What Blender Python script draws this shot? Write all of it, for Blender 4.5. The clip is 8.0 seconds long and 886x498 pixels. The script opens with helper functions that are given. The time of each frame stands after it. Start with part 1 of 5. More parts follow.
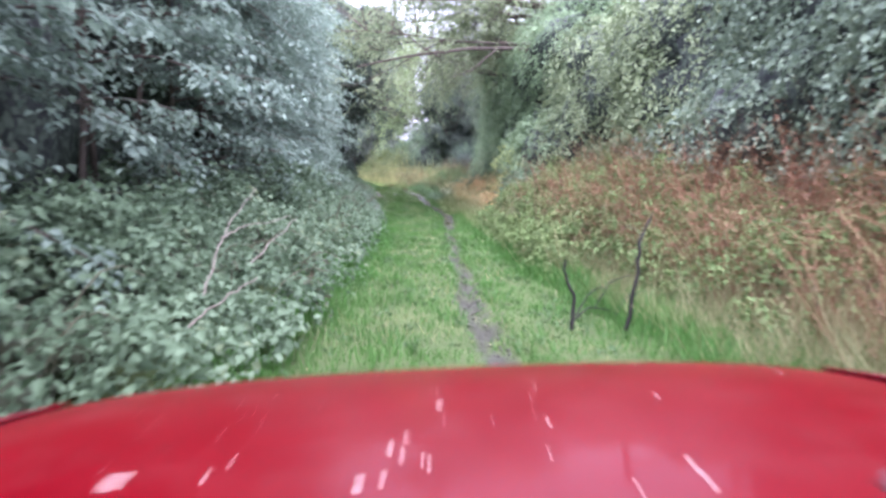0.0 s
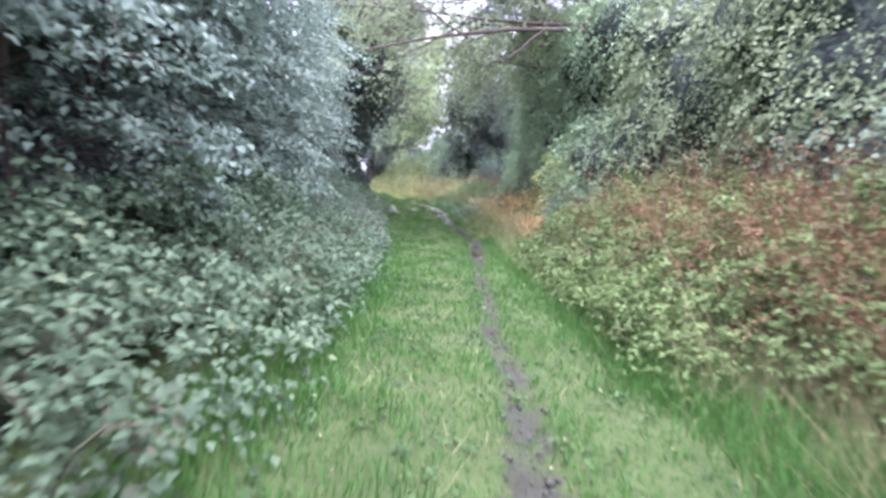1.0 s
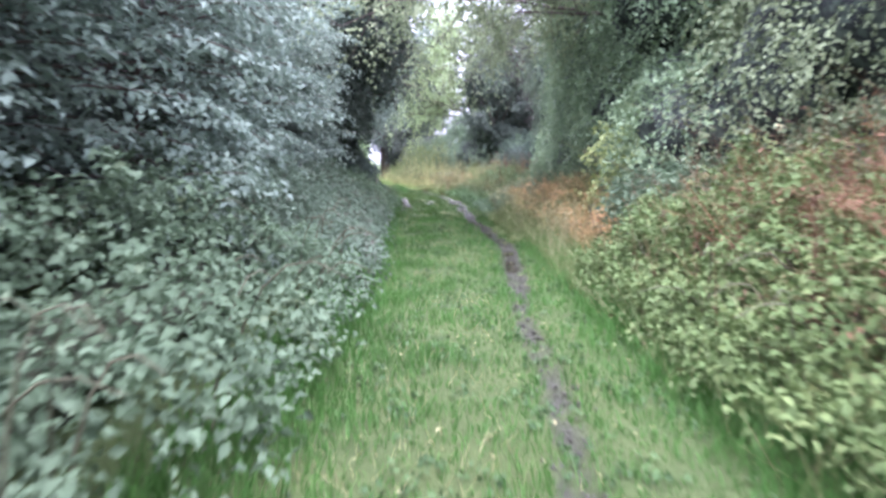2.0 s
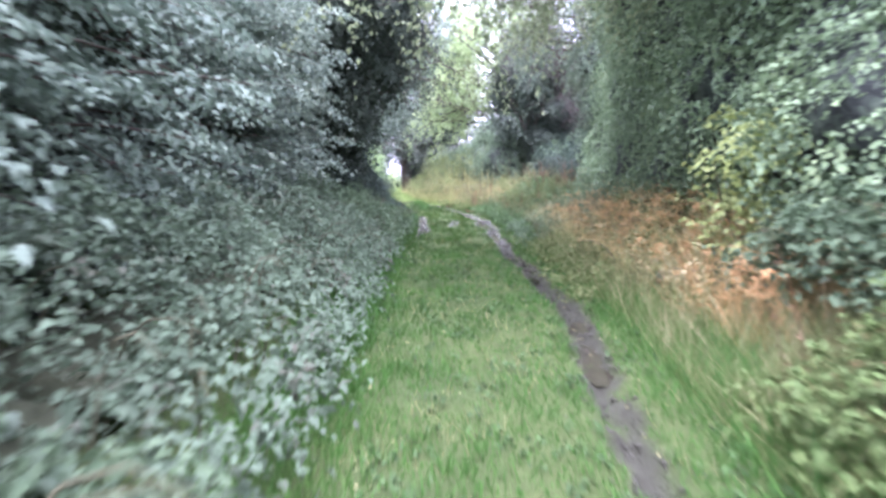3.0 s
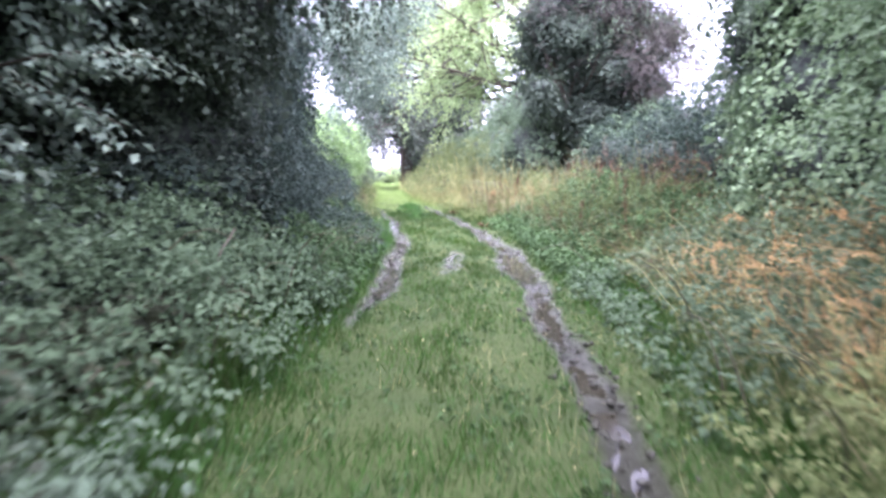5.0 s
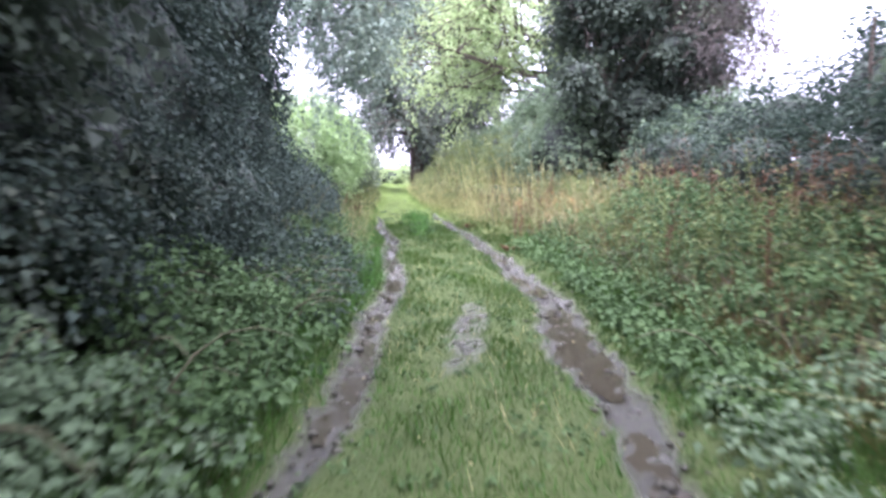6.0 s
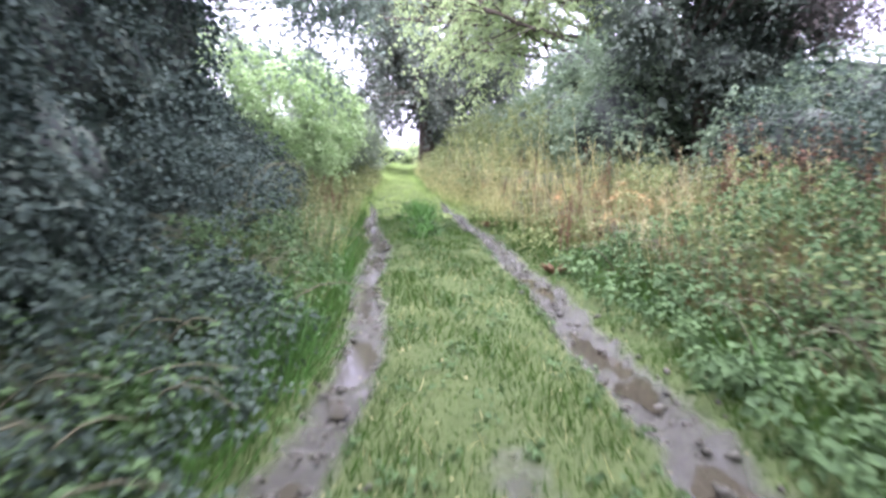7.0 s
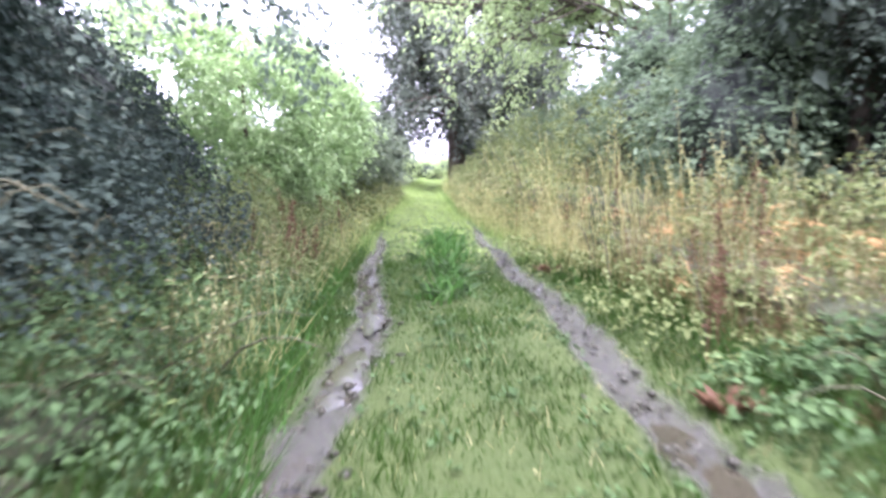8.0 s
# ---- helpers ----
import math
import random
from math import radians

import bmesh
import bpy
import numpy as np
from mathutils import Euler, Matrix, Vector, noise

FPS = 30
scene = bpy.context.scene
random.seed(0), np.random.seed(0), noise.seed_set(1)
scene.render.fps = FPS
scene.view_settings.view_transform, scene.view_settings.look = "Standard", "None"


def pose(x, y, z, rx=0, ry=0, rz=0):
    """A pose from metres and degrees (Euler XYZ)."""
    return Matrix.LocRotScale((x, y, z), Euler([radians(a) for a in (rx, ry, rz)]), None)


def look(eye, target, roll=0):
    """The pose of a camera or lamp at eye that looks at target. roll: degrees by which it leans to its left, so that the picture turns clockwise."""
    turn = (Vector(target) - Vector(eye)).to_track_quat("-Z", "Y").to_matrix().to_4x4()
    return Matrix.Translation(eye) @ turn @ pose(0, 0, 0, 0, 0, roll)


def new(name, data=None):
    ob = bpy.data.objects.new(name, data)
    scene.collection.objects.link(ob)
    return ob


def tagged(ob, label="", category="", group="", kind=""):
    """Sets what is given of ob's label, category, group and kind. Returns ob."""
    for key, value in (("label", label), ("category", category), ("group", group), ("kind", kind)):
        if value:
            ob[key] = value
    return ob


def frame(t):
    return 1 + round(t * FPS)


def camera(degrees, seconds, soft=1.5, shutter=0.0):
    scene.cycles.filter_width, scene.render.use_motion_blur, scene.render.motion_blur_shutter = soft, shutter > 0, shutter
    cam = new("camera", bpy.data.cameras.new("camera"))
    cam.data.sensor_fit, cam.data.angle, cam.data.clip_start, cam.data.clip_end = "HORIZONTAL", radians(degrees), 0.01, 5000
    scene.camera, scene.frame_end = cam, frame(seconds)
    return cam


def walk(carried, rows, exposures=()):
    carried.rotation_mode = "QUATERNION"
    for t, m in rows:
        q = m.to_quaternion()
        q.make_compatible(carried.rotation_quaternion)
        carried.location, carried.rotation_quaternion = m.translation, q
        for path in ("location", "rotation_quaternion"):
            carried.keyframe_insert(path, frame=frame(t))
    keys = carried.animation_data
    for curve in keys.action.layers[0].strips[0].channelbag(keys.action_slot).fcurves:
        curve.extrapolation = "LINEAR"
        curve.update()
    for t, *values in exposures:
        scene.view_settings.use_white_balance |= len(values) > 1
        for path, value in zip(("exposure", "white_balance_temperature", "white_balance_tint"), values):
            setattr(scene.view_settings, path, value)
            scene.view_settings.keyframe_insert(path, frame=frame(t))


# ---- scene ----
cam = camera(68.8, 8.0, soft=3.0, shutter=0.38)

PATH = [
    (0, (-0.393, -0.711, 1.420), (-0.281, 1.269, 1.162), 1.05),
    (0.5, (-0.299, 1.172, 1.411), (-0.230, 3.156, 1.167), 0.59),
    (1, (-0.280, 3.198, 1.403), (-0.233, 5.185, 1.180), 2.55),
    (1.5, (-0.238, 5.000, 1.356), (-0.211, 6.977, 1.055), 1.84),
    (1.7, (-0.210, 5.744, 1.342), (-0.196, 7.724, 1.056), 1.10),
    (2.8, (-0.185, 9.864, 1.385), (-0.279, 11.849, 1.156), -1.63),
    (3, (-0.223, 10.835, 1.403), (-0.327, 12.820, 1.176), -1.06),
    (3.5, (-0.307, 13.301, 1.379), (-0.432, 15.284, 1.150), -0.71),
    (4, (-0.375, 15.795, 1.384), (-0.433, 17.782, 1.172), 0.88),
    (4.5, (-0.338, 17.869, 1.385), (-0.392, 19.854, 1.144), -0.68),
    (4.7, (-0.338, 18.673, 1.348), (-0.435, 20.655, 1.100), -0.53),
    (5.8, (-0.521, 22.797, 1.429), (-0.697, 24.774, 1.183), -0.34),
    (6, (-0.590, 23.544, 1.436), (-0.771, 25.520, 1.187), 0.24),
    (6.5, (-0.771, 25.439, 1.427), (-0.990, 27.413, 1.190), 1.59),
    (7, (-0.961, 27.431, 1.373), (-1.170, 29.396, 1.066), 1.76),
    (7.5, (-1.109, 29.310, 1.333), (-1.360, 31.277, 1.073), -0.67),
    (8, (-1.416, 31.303, 1.284), (-1.726, 33.261, 1.018), 0.92),
]
EXPOSURES = [(0, 3.15, 5520, 41), (1.5, 3.2, 5500, 41), (3.0, 3.4, 5500, 42), (4.0, 3.8, 5500, 42), (4.7, 3.65, 5550, 41), (6.0, 3.2, 5700, 39), (6.5, 3.15, 5700, 39), (7, 3.2, 5750, 39), (8, 3.35, 5750, 39)]
walk(cam, [(t, look(eye, target, roll)) for t, eye, target, roll in PATH], EXPOSURES)

# ---- world and light: bright overcast sky over a narrow leafy lane ----
world = bpy.data.worlds.new("overcast_sky")
scene.world = world
world.use_nodes = True
wn = world.node_tree.nodes
wl = world.node_tree.links
sky = wn.new("ShaderNodeTexSky")
sky.sky_type = "NISHITA"
sky.sun_disc = False
sky.sun_elevation = radians(80)
sky.sun_rotation = radians(-150)
sky.dust_density = 4.0
soften = wn.new("ShaderNodeHueSaturation")
soften.inputs["Saturation"].default_value = 0.30
wl.new(sky.outputs[0], soften.inputs["Color"])
cloud = wn.new("ShaderNodeMix")
cloud.data_type = "RGBA"
cloud.inputs[0].default_value = 0.5
cloud.inputs[7].default_value = (3.5, 3.6, 3.8, 1)
wl.new(soften.outputs[0], cloud.inputs[6])
wl.new(cloud.outputs[2], wn["Background"].inputs["Color"])
wn["Background"].inputs["Strength"].default_value = 0.15
sun = new("sun", bpy.data.lights.new("sun", "SUN"))
sun.data.energy = 1.7
sun.data.angle = radians(75)
sun.data.color = (1.0, 0.97, 0.92)
sun.matrix_world = look((0.3, -1.2, 8.5), (0, 0, 0))

# ---- helpers ----
rng = np.random.default_rng(7)
UP = np.array([0.0, 0.0, 1.0])
STUFF = ("leaves", "crown", "stem_tangle", "stalk_tangle", "seed_head", "broad_leaf", "fronds", "limbs", "branchwork", "crossing_limb", "thicket", "old_growth", "brown_side")
CAR_TILT = -3.96


def unit(v):
    return v / np.maximum(np.linalg.norm(v, axis=-1, keepdims=True), 1e-9)


def fbm(x, y, scale=1.0, seed=0.0):
    """Cheap smooth noise in about -1..1."""
    x, y = np.asarray(x, float) / scale, np.asarray(y, float) / scale
    out = 0
    for k, (a, b, w) in enumerate(((1.0, 0.0, 0.5), (0.62, 0.78, 0.42), (-0.71, 0.7, 0.35), (1.3, -1.9, 0.22), (2.6, 2.1, 0.16))):
        out = out + w * np.sin(6.28 * (a * x + b * y) + 1.7 * k + seed * (k + 1.3) + 1.5 * np.sin(2.9 * (b * x - a * y) + seed))
    return out / 1.2


def tri_mesh(name, verts, tris, smooth=True):
    verts, tris = np.ascontiguousarray(verts, np.float32), np.ascontiguousarray(tris, np.int32)
    me = bpy.data.meshes.new(name)
    me.vertices.add(len(verts))
    me.vertices.foreach_set("co", verts.ravel())
    me.loops.add(tris.size)
    me.loops.foreach_set("vertex_index", tris.ravel())
    me.polygons.add(len(tris))
    me.polygons.foreach_set("loop_start", np.arange(0, tris.size, tris.shape[1], dtype=np.int32))
    me.update(calc_edges=True)
    if not smooth:
        me.shade_flat()
    return me


def attach(name, me, material, parent=None, label=""):
    """One mesh object, under a thing where one is given."""
    ob = new(name, me)
    if material is not None and not me.materials:
        me.materials.append(material)
    if parent is not None:
        ob.parent = parent
    if label:
        tagged(ob, label)
    if name in STUFF:
        tagged(ob, kind="stuff")
    return ob


def part(name, bm, material, parent=None, label="", smooth=True):
    me = bpy.data.meshes.new(name)
    bm.to_mesh(me)
    bm.free()
    if not smooth:
        me.shade_flat()
    return attach(name, me, material, parent, label)


def thing(name, label, category, group="", at=(0, 0, 0)):
    global rng
    rng = np.random.default_rng(sum((i + 3) * ord(ch) for i, ch in enumerate(label)) + int(100 * abs(at[0] + at[1])))
    ob = new(name)
    ob.location = at
    ob.empty_display_size = 0.2
    return tagged(ob, label, category, group)


def leaf_arrays(P, A, N, L, W, fold=0.22, curl=0.12):
    A = unit(A)
    S = unit(np.cross(A, N))
    N = np.cross(S, A)
    L, W = np.broadcast_to(L, len(P))[:, None], np.broadcast_to(W, len(P))[:, None]
    mid = P + A * (0.42 * L)
    v = np.stack([P, mid + S * (W / 2) + N * (fold * W), P + A * L - N * (curl * L), mid - S * (W / 2) + N * (fold * W)], 1).reshape(-1, 3)
    base = np.arange(len(P), dtype=np.int64)[:, None] * 4
    f = np.concatenate([base + [0, 3, 2], base + [0, 2, 1]], 1).reshape(-1, 3)
    return v, f


def join_arrays(items):
    vs, fs, n = [], [], 0
    for v, f in items:
        vs.append(v)
        fs.append(f + n)
        n += len(v)
    return np.concatenate(vs), np.concatenate(fs)


def sprays(P, D, n, length, leaf, aspect=0.62, droop=0.35, flat=0.8, jitter=0.4, spread=0.8):
    """Leafy twigs: from each place P along D, n leaves on both sides of it."""
    m = len(P)
    D = unit(D)
    side = unit(np.cross(D, UP) + 1e-6)
    ln = length * rng.uniform(0.6, 1.3, m)
    t = (np.linspace(0.12, 1.0, n)[None] + rng.uniform(-0.04, 0.04, (m, n)))[..., None]
    sg = np.where(np.arange(n) % 2 == 0, 1.0, -1.0)[None, :, None]
    pos = P[:, None] + D[:, None] * ln[:, None, None] * t - UP * (droop * ln[:, None, None] * t * t)
    pos = pos + rng.normal(0, 0.03 * leaf / 0.08, (m, n, 3))
    ax = D[:, None] * 0.55 + side[:, None] * sg * spread - UP * (0.25 + droop * 0.5) + rng.normal(0, jitter, (m, n, 3)) * 0.6
    nm = UP * flat + D[:, None] * (1 - flat) + rng.normal(0, jitter, (m, n, 3))
    size = leaf * rng.uniform(0.6, 1.25, m * n)
    return leaf_arrays(pos.reshape(-1, 3), ax.reshape(-1, 3), unit(nm.reshape(-1, 3)), size, size * aspect)


def tube(points, radii, sides=7):
    p = np.asarray(points, float)
    r = np.broadcast_to(radii, len(p))
    d = unit(np.gradient(p, axis=0))
    ref = np.where(np.abs(d[:, 2:3]) > 0.9, [[1.0, 0, 0]], [[0, 0, 1.0]])
    u = unit(np.cross(d, ref))
    w = np.cross(d, u)
    a = np.linspace(0, 2 * np.pi, sides, endpoint=False)
    v = p[:, None] + r[:, None, None] * (np.cos(a)[None, :, None] * u[:, None] + np.sin(a)[None, :, None] * w[:, None])
    f = []
    for i in range(len(p) - 1):
        for k in range(sides):
            a0, b0 = i * sides + k, i * sides + (k + 1) % sides
            f += [(a0, b0, b0 + sides), (a0, b0 + sides, a0 + sides)]
    return v.reshape(-1, 3), np.array(f)


def limb(start, end, r0, r1, wob=0.15, n=9, sag=0.0):
    s, e = np.array(start, float), np.array(end, float)
    t = np.linspace(0, 1, n)[:, None]
    p = s + (e - s) * t + np.cumsum(rng.normal(0, wob / n ** 0.5, (n, 3)), 0) * t * (1.15 - t) - UP * sag * np.sin(np.pi * t)
    return tube(p, r0 + (r1 - r0) * t[:, 0]), p


def lobes_along(x0, y0, x1, y1, height, thick, count, low=0.3):
    """Ellipsoids that together make an uneven hedge or crown mass: centres and radii."""
    t = (np.arange(count) + rng.uniform(0.1, 0.9, count)) / count
    c = np.stack([x0 + (x1 - x0) * t + rng.uniform(-0.25, 0.25, count) * thick, y0 + (y1 - y0) * t, rng.uniform(low, height * 0.86, count)], 1)
    r = np.stack([rng.uniform(0.4, 0.7, count) * thick, rng.uniform(0.6, 1.1, count) * thick, rng.uniform(0.45, 0.85, count) * min(thick, height / 2)], 1)
    return c, r


def on_lobes(c, r, n, face=None, depth=0.25, bias=0.75, floor=0.1):
    """Places and outward ways on the outside of a set of ellipsoids; most on the side that faces the lane."""
    w = (r[:, 0] * r[:, 1] + r[:, 1] * r[:, 2] + r[:, 0] * r[:, 2])
    P, D = [], []
    have = 0
    for _ in range(12):
        k = rng.choice(len(c), n * 2, p=w / w.sum())
        d = unit(rng.normal(0, 1, (n * 2, 3)))
        if face is not None:
            back = (d @ np.asarray(face, float)) < -0.15
            flip = back & (rng.uniform(0, 1, n * 2) < bias)
            d[flip] -= 2 * (d[flip] @ np.asarray(face, float))[:, None] * np.asarray(face, float)
        p = c[k] + d * r[k] * (1 - depth * rng.uniform(0, 1, (n * 2, 1)) ** 1.5)
        q = np.min([np.where(np.arange(len(k)) * 0 + j == k, 9.0, (((p - c[j]) / r[j]) ** 2).sum(1)) for j in range(len(c))], 0)
        ok = (q > 0.62) & (p[:, 2] > floor)
        # gaps: whole hollows with few leaves
        hole = fbm(p[:, 1] + p[:, 0] * 0.7, p[:, 2] * 1.2 + p[:, 0] * 0.5, 1.7, 3.1)
        ok &= rng.uniform(0, 1, len(p)) < np.clip(0.75 + 0.65 * hole, 0.2, 1)
        P.append(p[ok])
        D.append(unit(d[ok] / r[k][ok]))
        have += ok.sum()
        if have >= n:
            break
    return np.concatenate(P)[:n], np.concatenate(D)[:n]


def core_mesh(c, r, shrink=0.72, floor=-0.1):
    """The dense inside of a hedge, coloured dark for its shade: the same lobes, smaller, with a rough skin."""
    items = []
    bm = bmesh.new()
    bmesh.ops.create_icosphere(bm, subdivisions=3, radius=1.0)
    sv = np.array([v.co[:] for v in bm.verts])
    sf = np.array([[v.index for v in f.verts] for f in bm.faces])
    bm.free()
    for cc, rr in zip(c, r):
        bump = 1 + 0.16 * fbm(sv[:, 0] * 2 + cc[1], sv[:, 2] * 2 + sv[:, 1] * 1.3, 0.9, cc[2])[:, None]
        v = cc + sv * rr * shrink * bump
        v[:, 2] = np.maximum(v[:, 2], floor)
        items.append((v, sf))
    return join_arrays(items)


# ---- materials ----
def nodes_of(name):
    m = bpy.data.materials.new(name)
    m.use_nodes = True
    return m, m.node_tree.nodes, m.node_tree.links, m.node_tree.nodes["Principled BSDF"]


def ramp(nt, colours):
    node = nt.new("ShaderNodeValToRGB")
    els = node.color_ramp.elements
    while len(els) < len(colours):
        els.new(0.5)
    for k, c in enumerate(colours):
        els[k].position = k / max(1, len(colours) - 1)
        els[k].color = (*c, 1)
    return node


def noise_node(nt, lk, scale, detail=4.0, rough=0.6, coords="Object"):
    tc = nt.new("ShaderNodeTexCoord")
    nz = nt.new("ShaderNodeTexNoise")
    nz.inputs["Scale"].default_value = scale
    nz.inputs["Detail"].default_value = detail
    nz.inputs["Roughness"].default_value = rough
    lk.new(tc.outputs[coords], nz.inputs["Vector"])
    return nz


def leaf_material(name, colours, rough=0.45, through_light=0.3, gloss=0.5, patch=1.2):
    """Leaves: every leaf its own tone, with drifts of tone over the plant, and light coming through."""
    m, nt, lk, bsdf = nodes_of(name)
    geo = nt.new("ShaderNodeNewGeometry")
    nz = noise_node(nt, lk, patch, 3.0)
    add = nt.new("ShaderNodeMath")
    add.operation = "MULTIPLY_ADD"
    lk.new(geo.outputs["Random Per Island"], add.inputs[0])
    add.inputs[1].default_value = 0.45
    scale = nt.new("ShaderNodeMath")
    scale.operation = "MULTIPLY_ADD"
    lk.new(nz.outputs[0], scale.inputs[0])
    scale.inputs[1].default_value = 1.1
    scale.inputs[2].default_value = -0.28
    lk.new(scale.outputs[0], add.inputs[2])
    cr = ramp(nt, colours)
    lk.new(add.outputs[0], cr.inputs[0])
    fine = noise_node(nt, lk, 60.0, 2.0)
    mix = nt.new("ShaderNodeMix")
    mix.data_type = "RGBA"
    mix.blend_type = "MULTIPLY"
    mix.inputs[0].default_value = 0.3
    lk.new(cr.outputs[0], mix.inputs[6])
    grey = ramp(nt, [(0.45, 0.45, 0.45), (1.3, 1.3, 1.25)])
    lk.new(fine.outputs[0], grey.inputs[0])
    lk.new(grey.outputs[0], mix.inputs[7])
    lk.new(mix.outputs[2], bsdf.inputs["Base Color"])
    bsdf.inputs["Roughness"].default_value = rough
    bsdf.inputs["Specular IOR Level"].default_value = gloss
    tl = nt.new("ShaderNodeBsdfTranslucent")
    lk.new(mix.outputs[2], tl.inputs["Color"])
    ms = nt.new("ShaderNodeMixShader")
    ms.inputs[0].default_value = through_light
    lk.new(bsdf.outputs[0], ms.inputs[1])
    lk.new(tl.outputs[0], ms.inputs[2])
    lk.new(ms.outputs[0], nt["Material Output"].inputs["Surface"])
    return m


def rough_material(name, colours, scale, rough=0.9, bump=0.3, bump_scale=None, gloss=0.3):
    m, nt, lk, bsdf = nodes_of(name)
    nz = noise_node(nt, lk, scale, 6.0, 0.65)
    cr = ramp(nt, colours)
    lk.new(nz.outputs[0], cr.inputs[0])
    lk.new(cr.outputs[0], bsdf.inputs["Base Color"])
    bsdf.inputs["Roughness"].default_value = rough
    bsdf.inputs["Specular IOR Level"].default_value = gloss
    bn = noise_node(nt, lk, bump_scale or scale * 4, 5.0)
    bp = nt.new("ShaderNodeBump")
    bp.inputs["Strength"].default_value = bump
    bp.inputs["Distance"].default_value = 0.02
    lk.new(bn.outputs[0], bp.inputs["Height"])
    lk.new(bp.outputs[0], bsdf.inputs["Normal"])
    return m


def inner_leaf_material():
    """Deep leaves and twigs inside a hedge, shade painted in: small overlapping cells, each with its own tone and tilt.
    """
    m, nt, lk, bsdf = nodes_of("shaded_leafy_inside")
    tc = nt.new("ShaderNodeTexCoord")
    warp = nt.new("ShaderNodeTexNoise")
    warp.inputs["Scale"].default_value = 6.0
    lk.new(tc.outputs["Object"], warp.inputs["Vector"])
    shift = nt.new("ShaderNodeMix")
    shift.data_type = "RGBA"
    shift.blend_type = "ADD"
    shift.inputs[0].default_value = 0.12
    lk.new(tc.outputs["Object"], shift.inputs[6])
    lk.new(warp.outputs["Color"], shift.inputs[7])
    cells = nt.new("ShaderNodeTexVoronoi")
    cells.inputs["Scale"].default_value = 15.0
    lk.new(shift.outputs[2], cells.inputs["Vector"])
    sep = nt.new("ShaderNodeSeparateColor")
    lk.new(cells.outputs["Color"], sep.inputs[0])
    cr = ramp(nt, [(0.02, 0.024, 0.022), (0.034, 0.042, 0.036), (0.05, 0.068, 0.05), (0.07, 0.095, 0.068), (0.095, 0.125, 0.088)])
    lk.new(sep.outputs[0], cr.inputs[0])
    # painted shade: colour falls off towards the gaps between cells
    gap_shade = ramp(nt, [(1.0, 1.0, 1.0), (0.85, 0.85, 0.85), (0.3, 0.3, 0.3)])
    lk.new(cells.outputs["Distance"], gap_shade.inputs[0])
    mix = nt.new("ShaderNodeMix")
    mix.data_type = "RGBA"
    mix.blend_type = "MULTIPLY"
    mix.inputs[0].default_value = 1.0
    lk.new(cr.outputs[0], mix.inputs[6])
    lk.new(gap_shade.outputs[0], mix.inputs[7])
    lk.new(mix.outputs[2], bsdf.inputs["Base Color"])
    bsdf.inputs["Roughness"].default_value = 0.75
    bsdf.inputs["Specular IOR Level"].default_value = 0.2
    bp = nt.new("ShaderNodeBump")
    bp.inputs["Strength"].default_value = 1.0
    bp.inputs["Distance"].default_value = 0.05
    lk.new(sep.outputs[1], bp.inputs["Height"])
    lk.new(bp.outputs[0], bsdf.inputs["Normal"])
    return m


M_HAZEL = leaf_material("hazel_leaves", [(0.080, 0.124, 0.092), (0.130, 0.187, 0.139), (0.186, 0.258, 0.189), (0.258, 0.338, 0.248)], 0.6, 0.4, 0.2)
M_IVY = leaf_material("ivy_leaves", [(0.084, 0.121, 0.089), (0.135, 0.188, 0.125), (0.181, 0.246, 0.158), (0.244, 0.297, 0.182)], 0.64, 0.32, 0.12)
# fresh shiny ivy, also lightened to offset shade below the oak
M_LIT_FRESH_IVY = leaf_material("lit_fresh_ivy_leaves", [(0.099, 0.153, 0.089), (0.158, 0.238, 0.127), (0.210, 0.310, 0.160), (0.284, 0.374, 0.182)], 0.5, 0.32, 0.2)
M_OLIVE_IVY = leaf_material("olive_ivy_leaves", [(0.1, 0.14, 0.068), (0.145, 0.19, 0.095), (0.19, 0.25, 0.125), (0.25, 0.3, 0.16)], 0.58, 0.22, 0.15)
# hazel copy with lighter colours, offsetting the deep shade it stands in
M_LIFTED_HAZEL = leaf_material("lifted_hazel_leaves", [(0.118, 0.157, 0.130), (0.175, 0.240, 0.186), (0.258, 0.336, 0.251), (0.377, 0.441, 0.320)], 0.64, 0.34, 0.12)
# grey-green leaves; a bluish veil of haze is mixed into the tones
M_VEILED_LEAVES = leaf_material("veiled_grey_green_leaves", [(0.041, 0.059, 0.045), (0.061, 0.085, 0.061), (0.088, 0.117, 0.084), (0.118, 0.150, 0.105)], 0.6, 0.3, 0.1)
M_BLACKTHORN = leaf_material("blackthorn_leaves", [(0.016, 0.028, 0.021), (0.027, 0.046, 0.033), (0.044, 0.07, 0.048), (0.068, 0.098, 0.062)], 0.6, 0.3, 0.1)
M_BRAMBLE_OLIVE = leaf_material("olive_bramble_leaves", [(0.088, 0.048, 0.024), (0.063, 0.095, 0.030), (0.088, 0.142, 0.046), (0.126, 0.180, 0.060), (0.193, 0.214, 0.079)], 0.6, 0.3, 0.1)
M_DOCK = leaf_material("dock_brown_red", [(0.060, 0.032, 0.020), (0.096, 0.052, 0.030), (0.136, 0.081, 0.044), (0.160, 0.121, 0.066)], 0.7, 0.2, 0.2)
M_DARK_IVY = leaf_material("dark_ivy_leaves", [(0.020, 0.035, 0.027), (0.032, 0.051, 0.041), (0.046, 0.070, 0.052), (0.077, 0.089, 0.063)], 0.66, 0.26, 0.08)
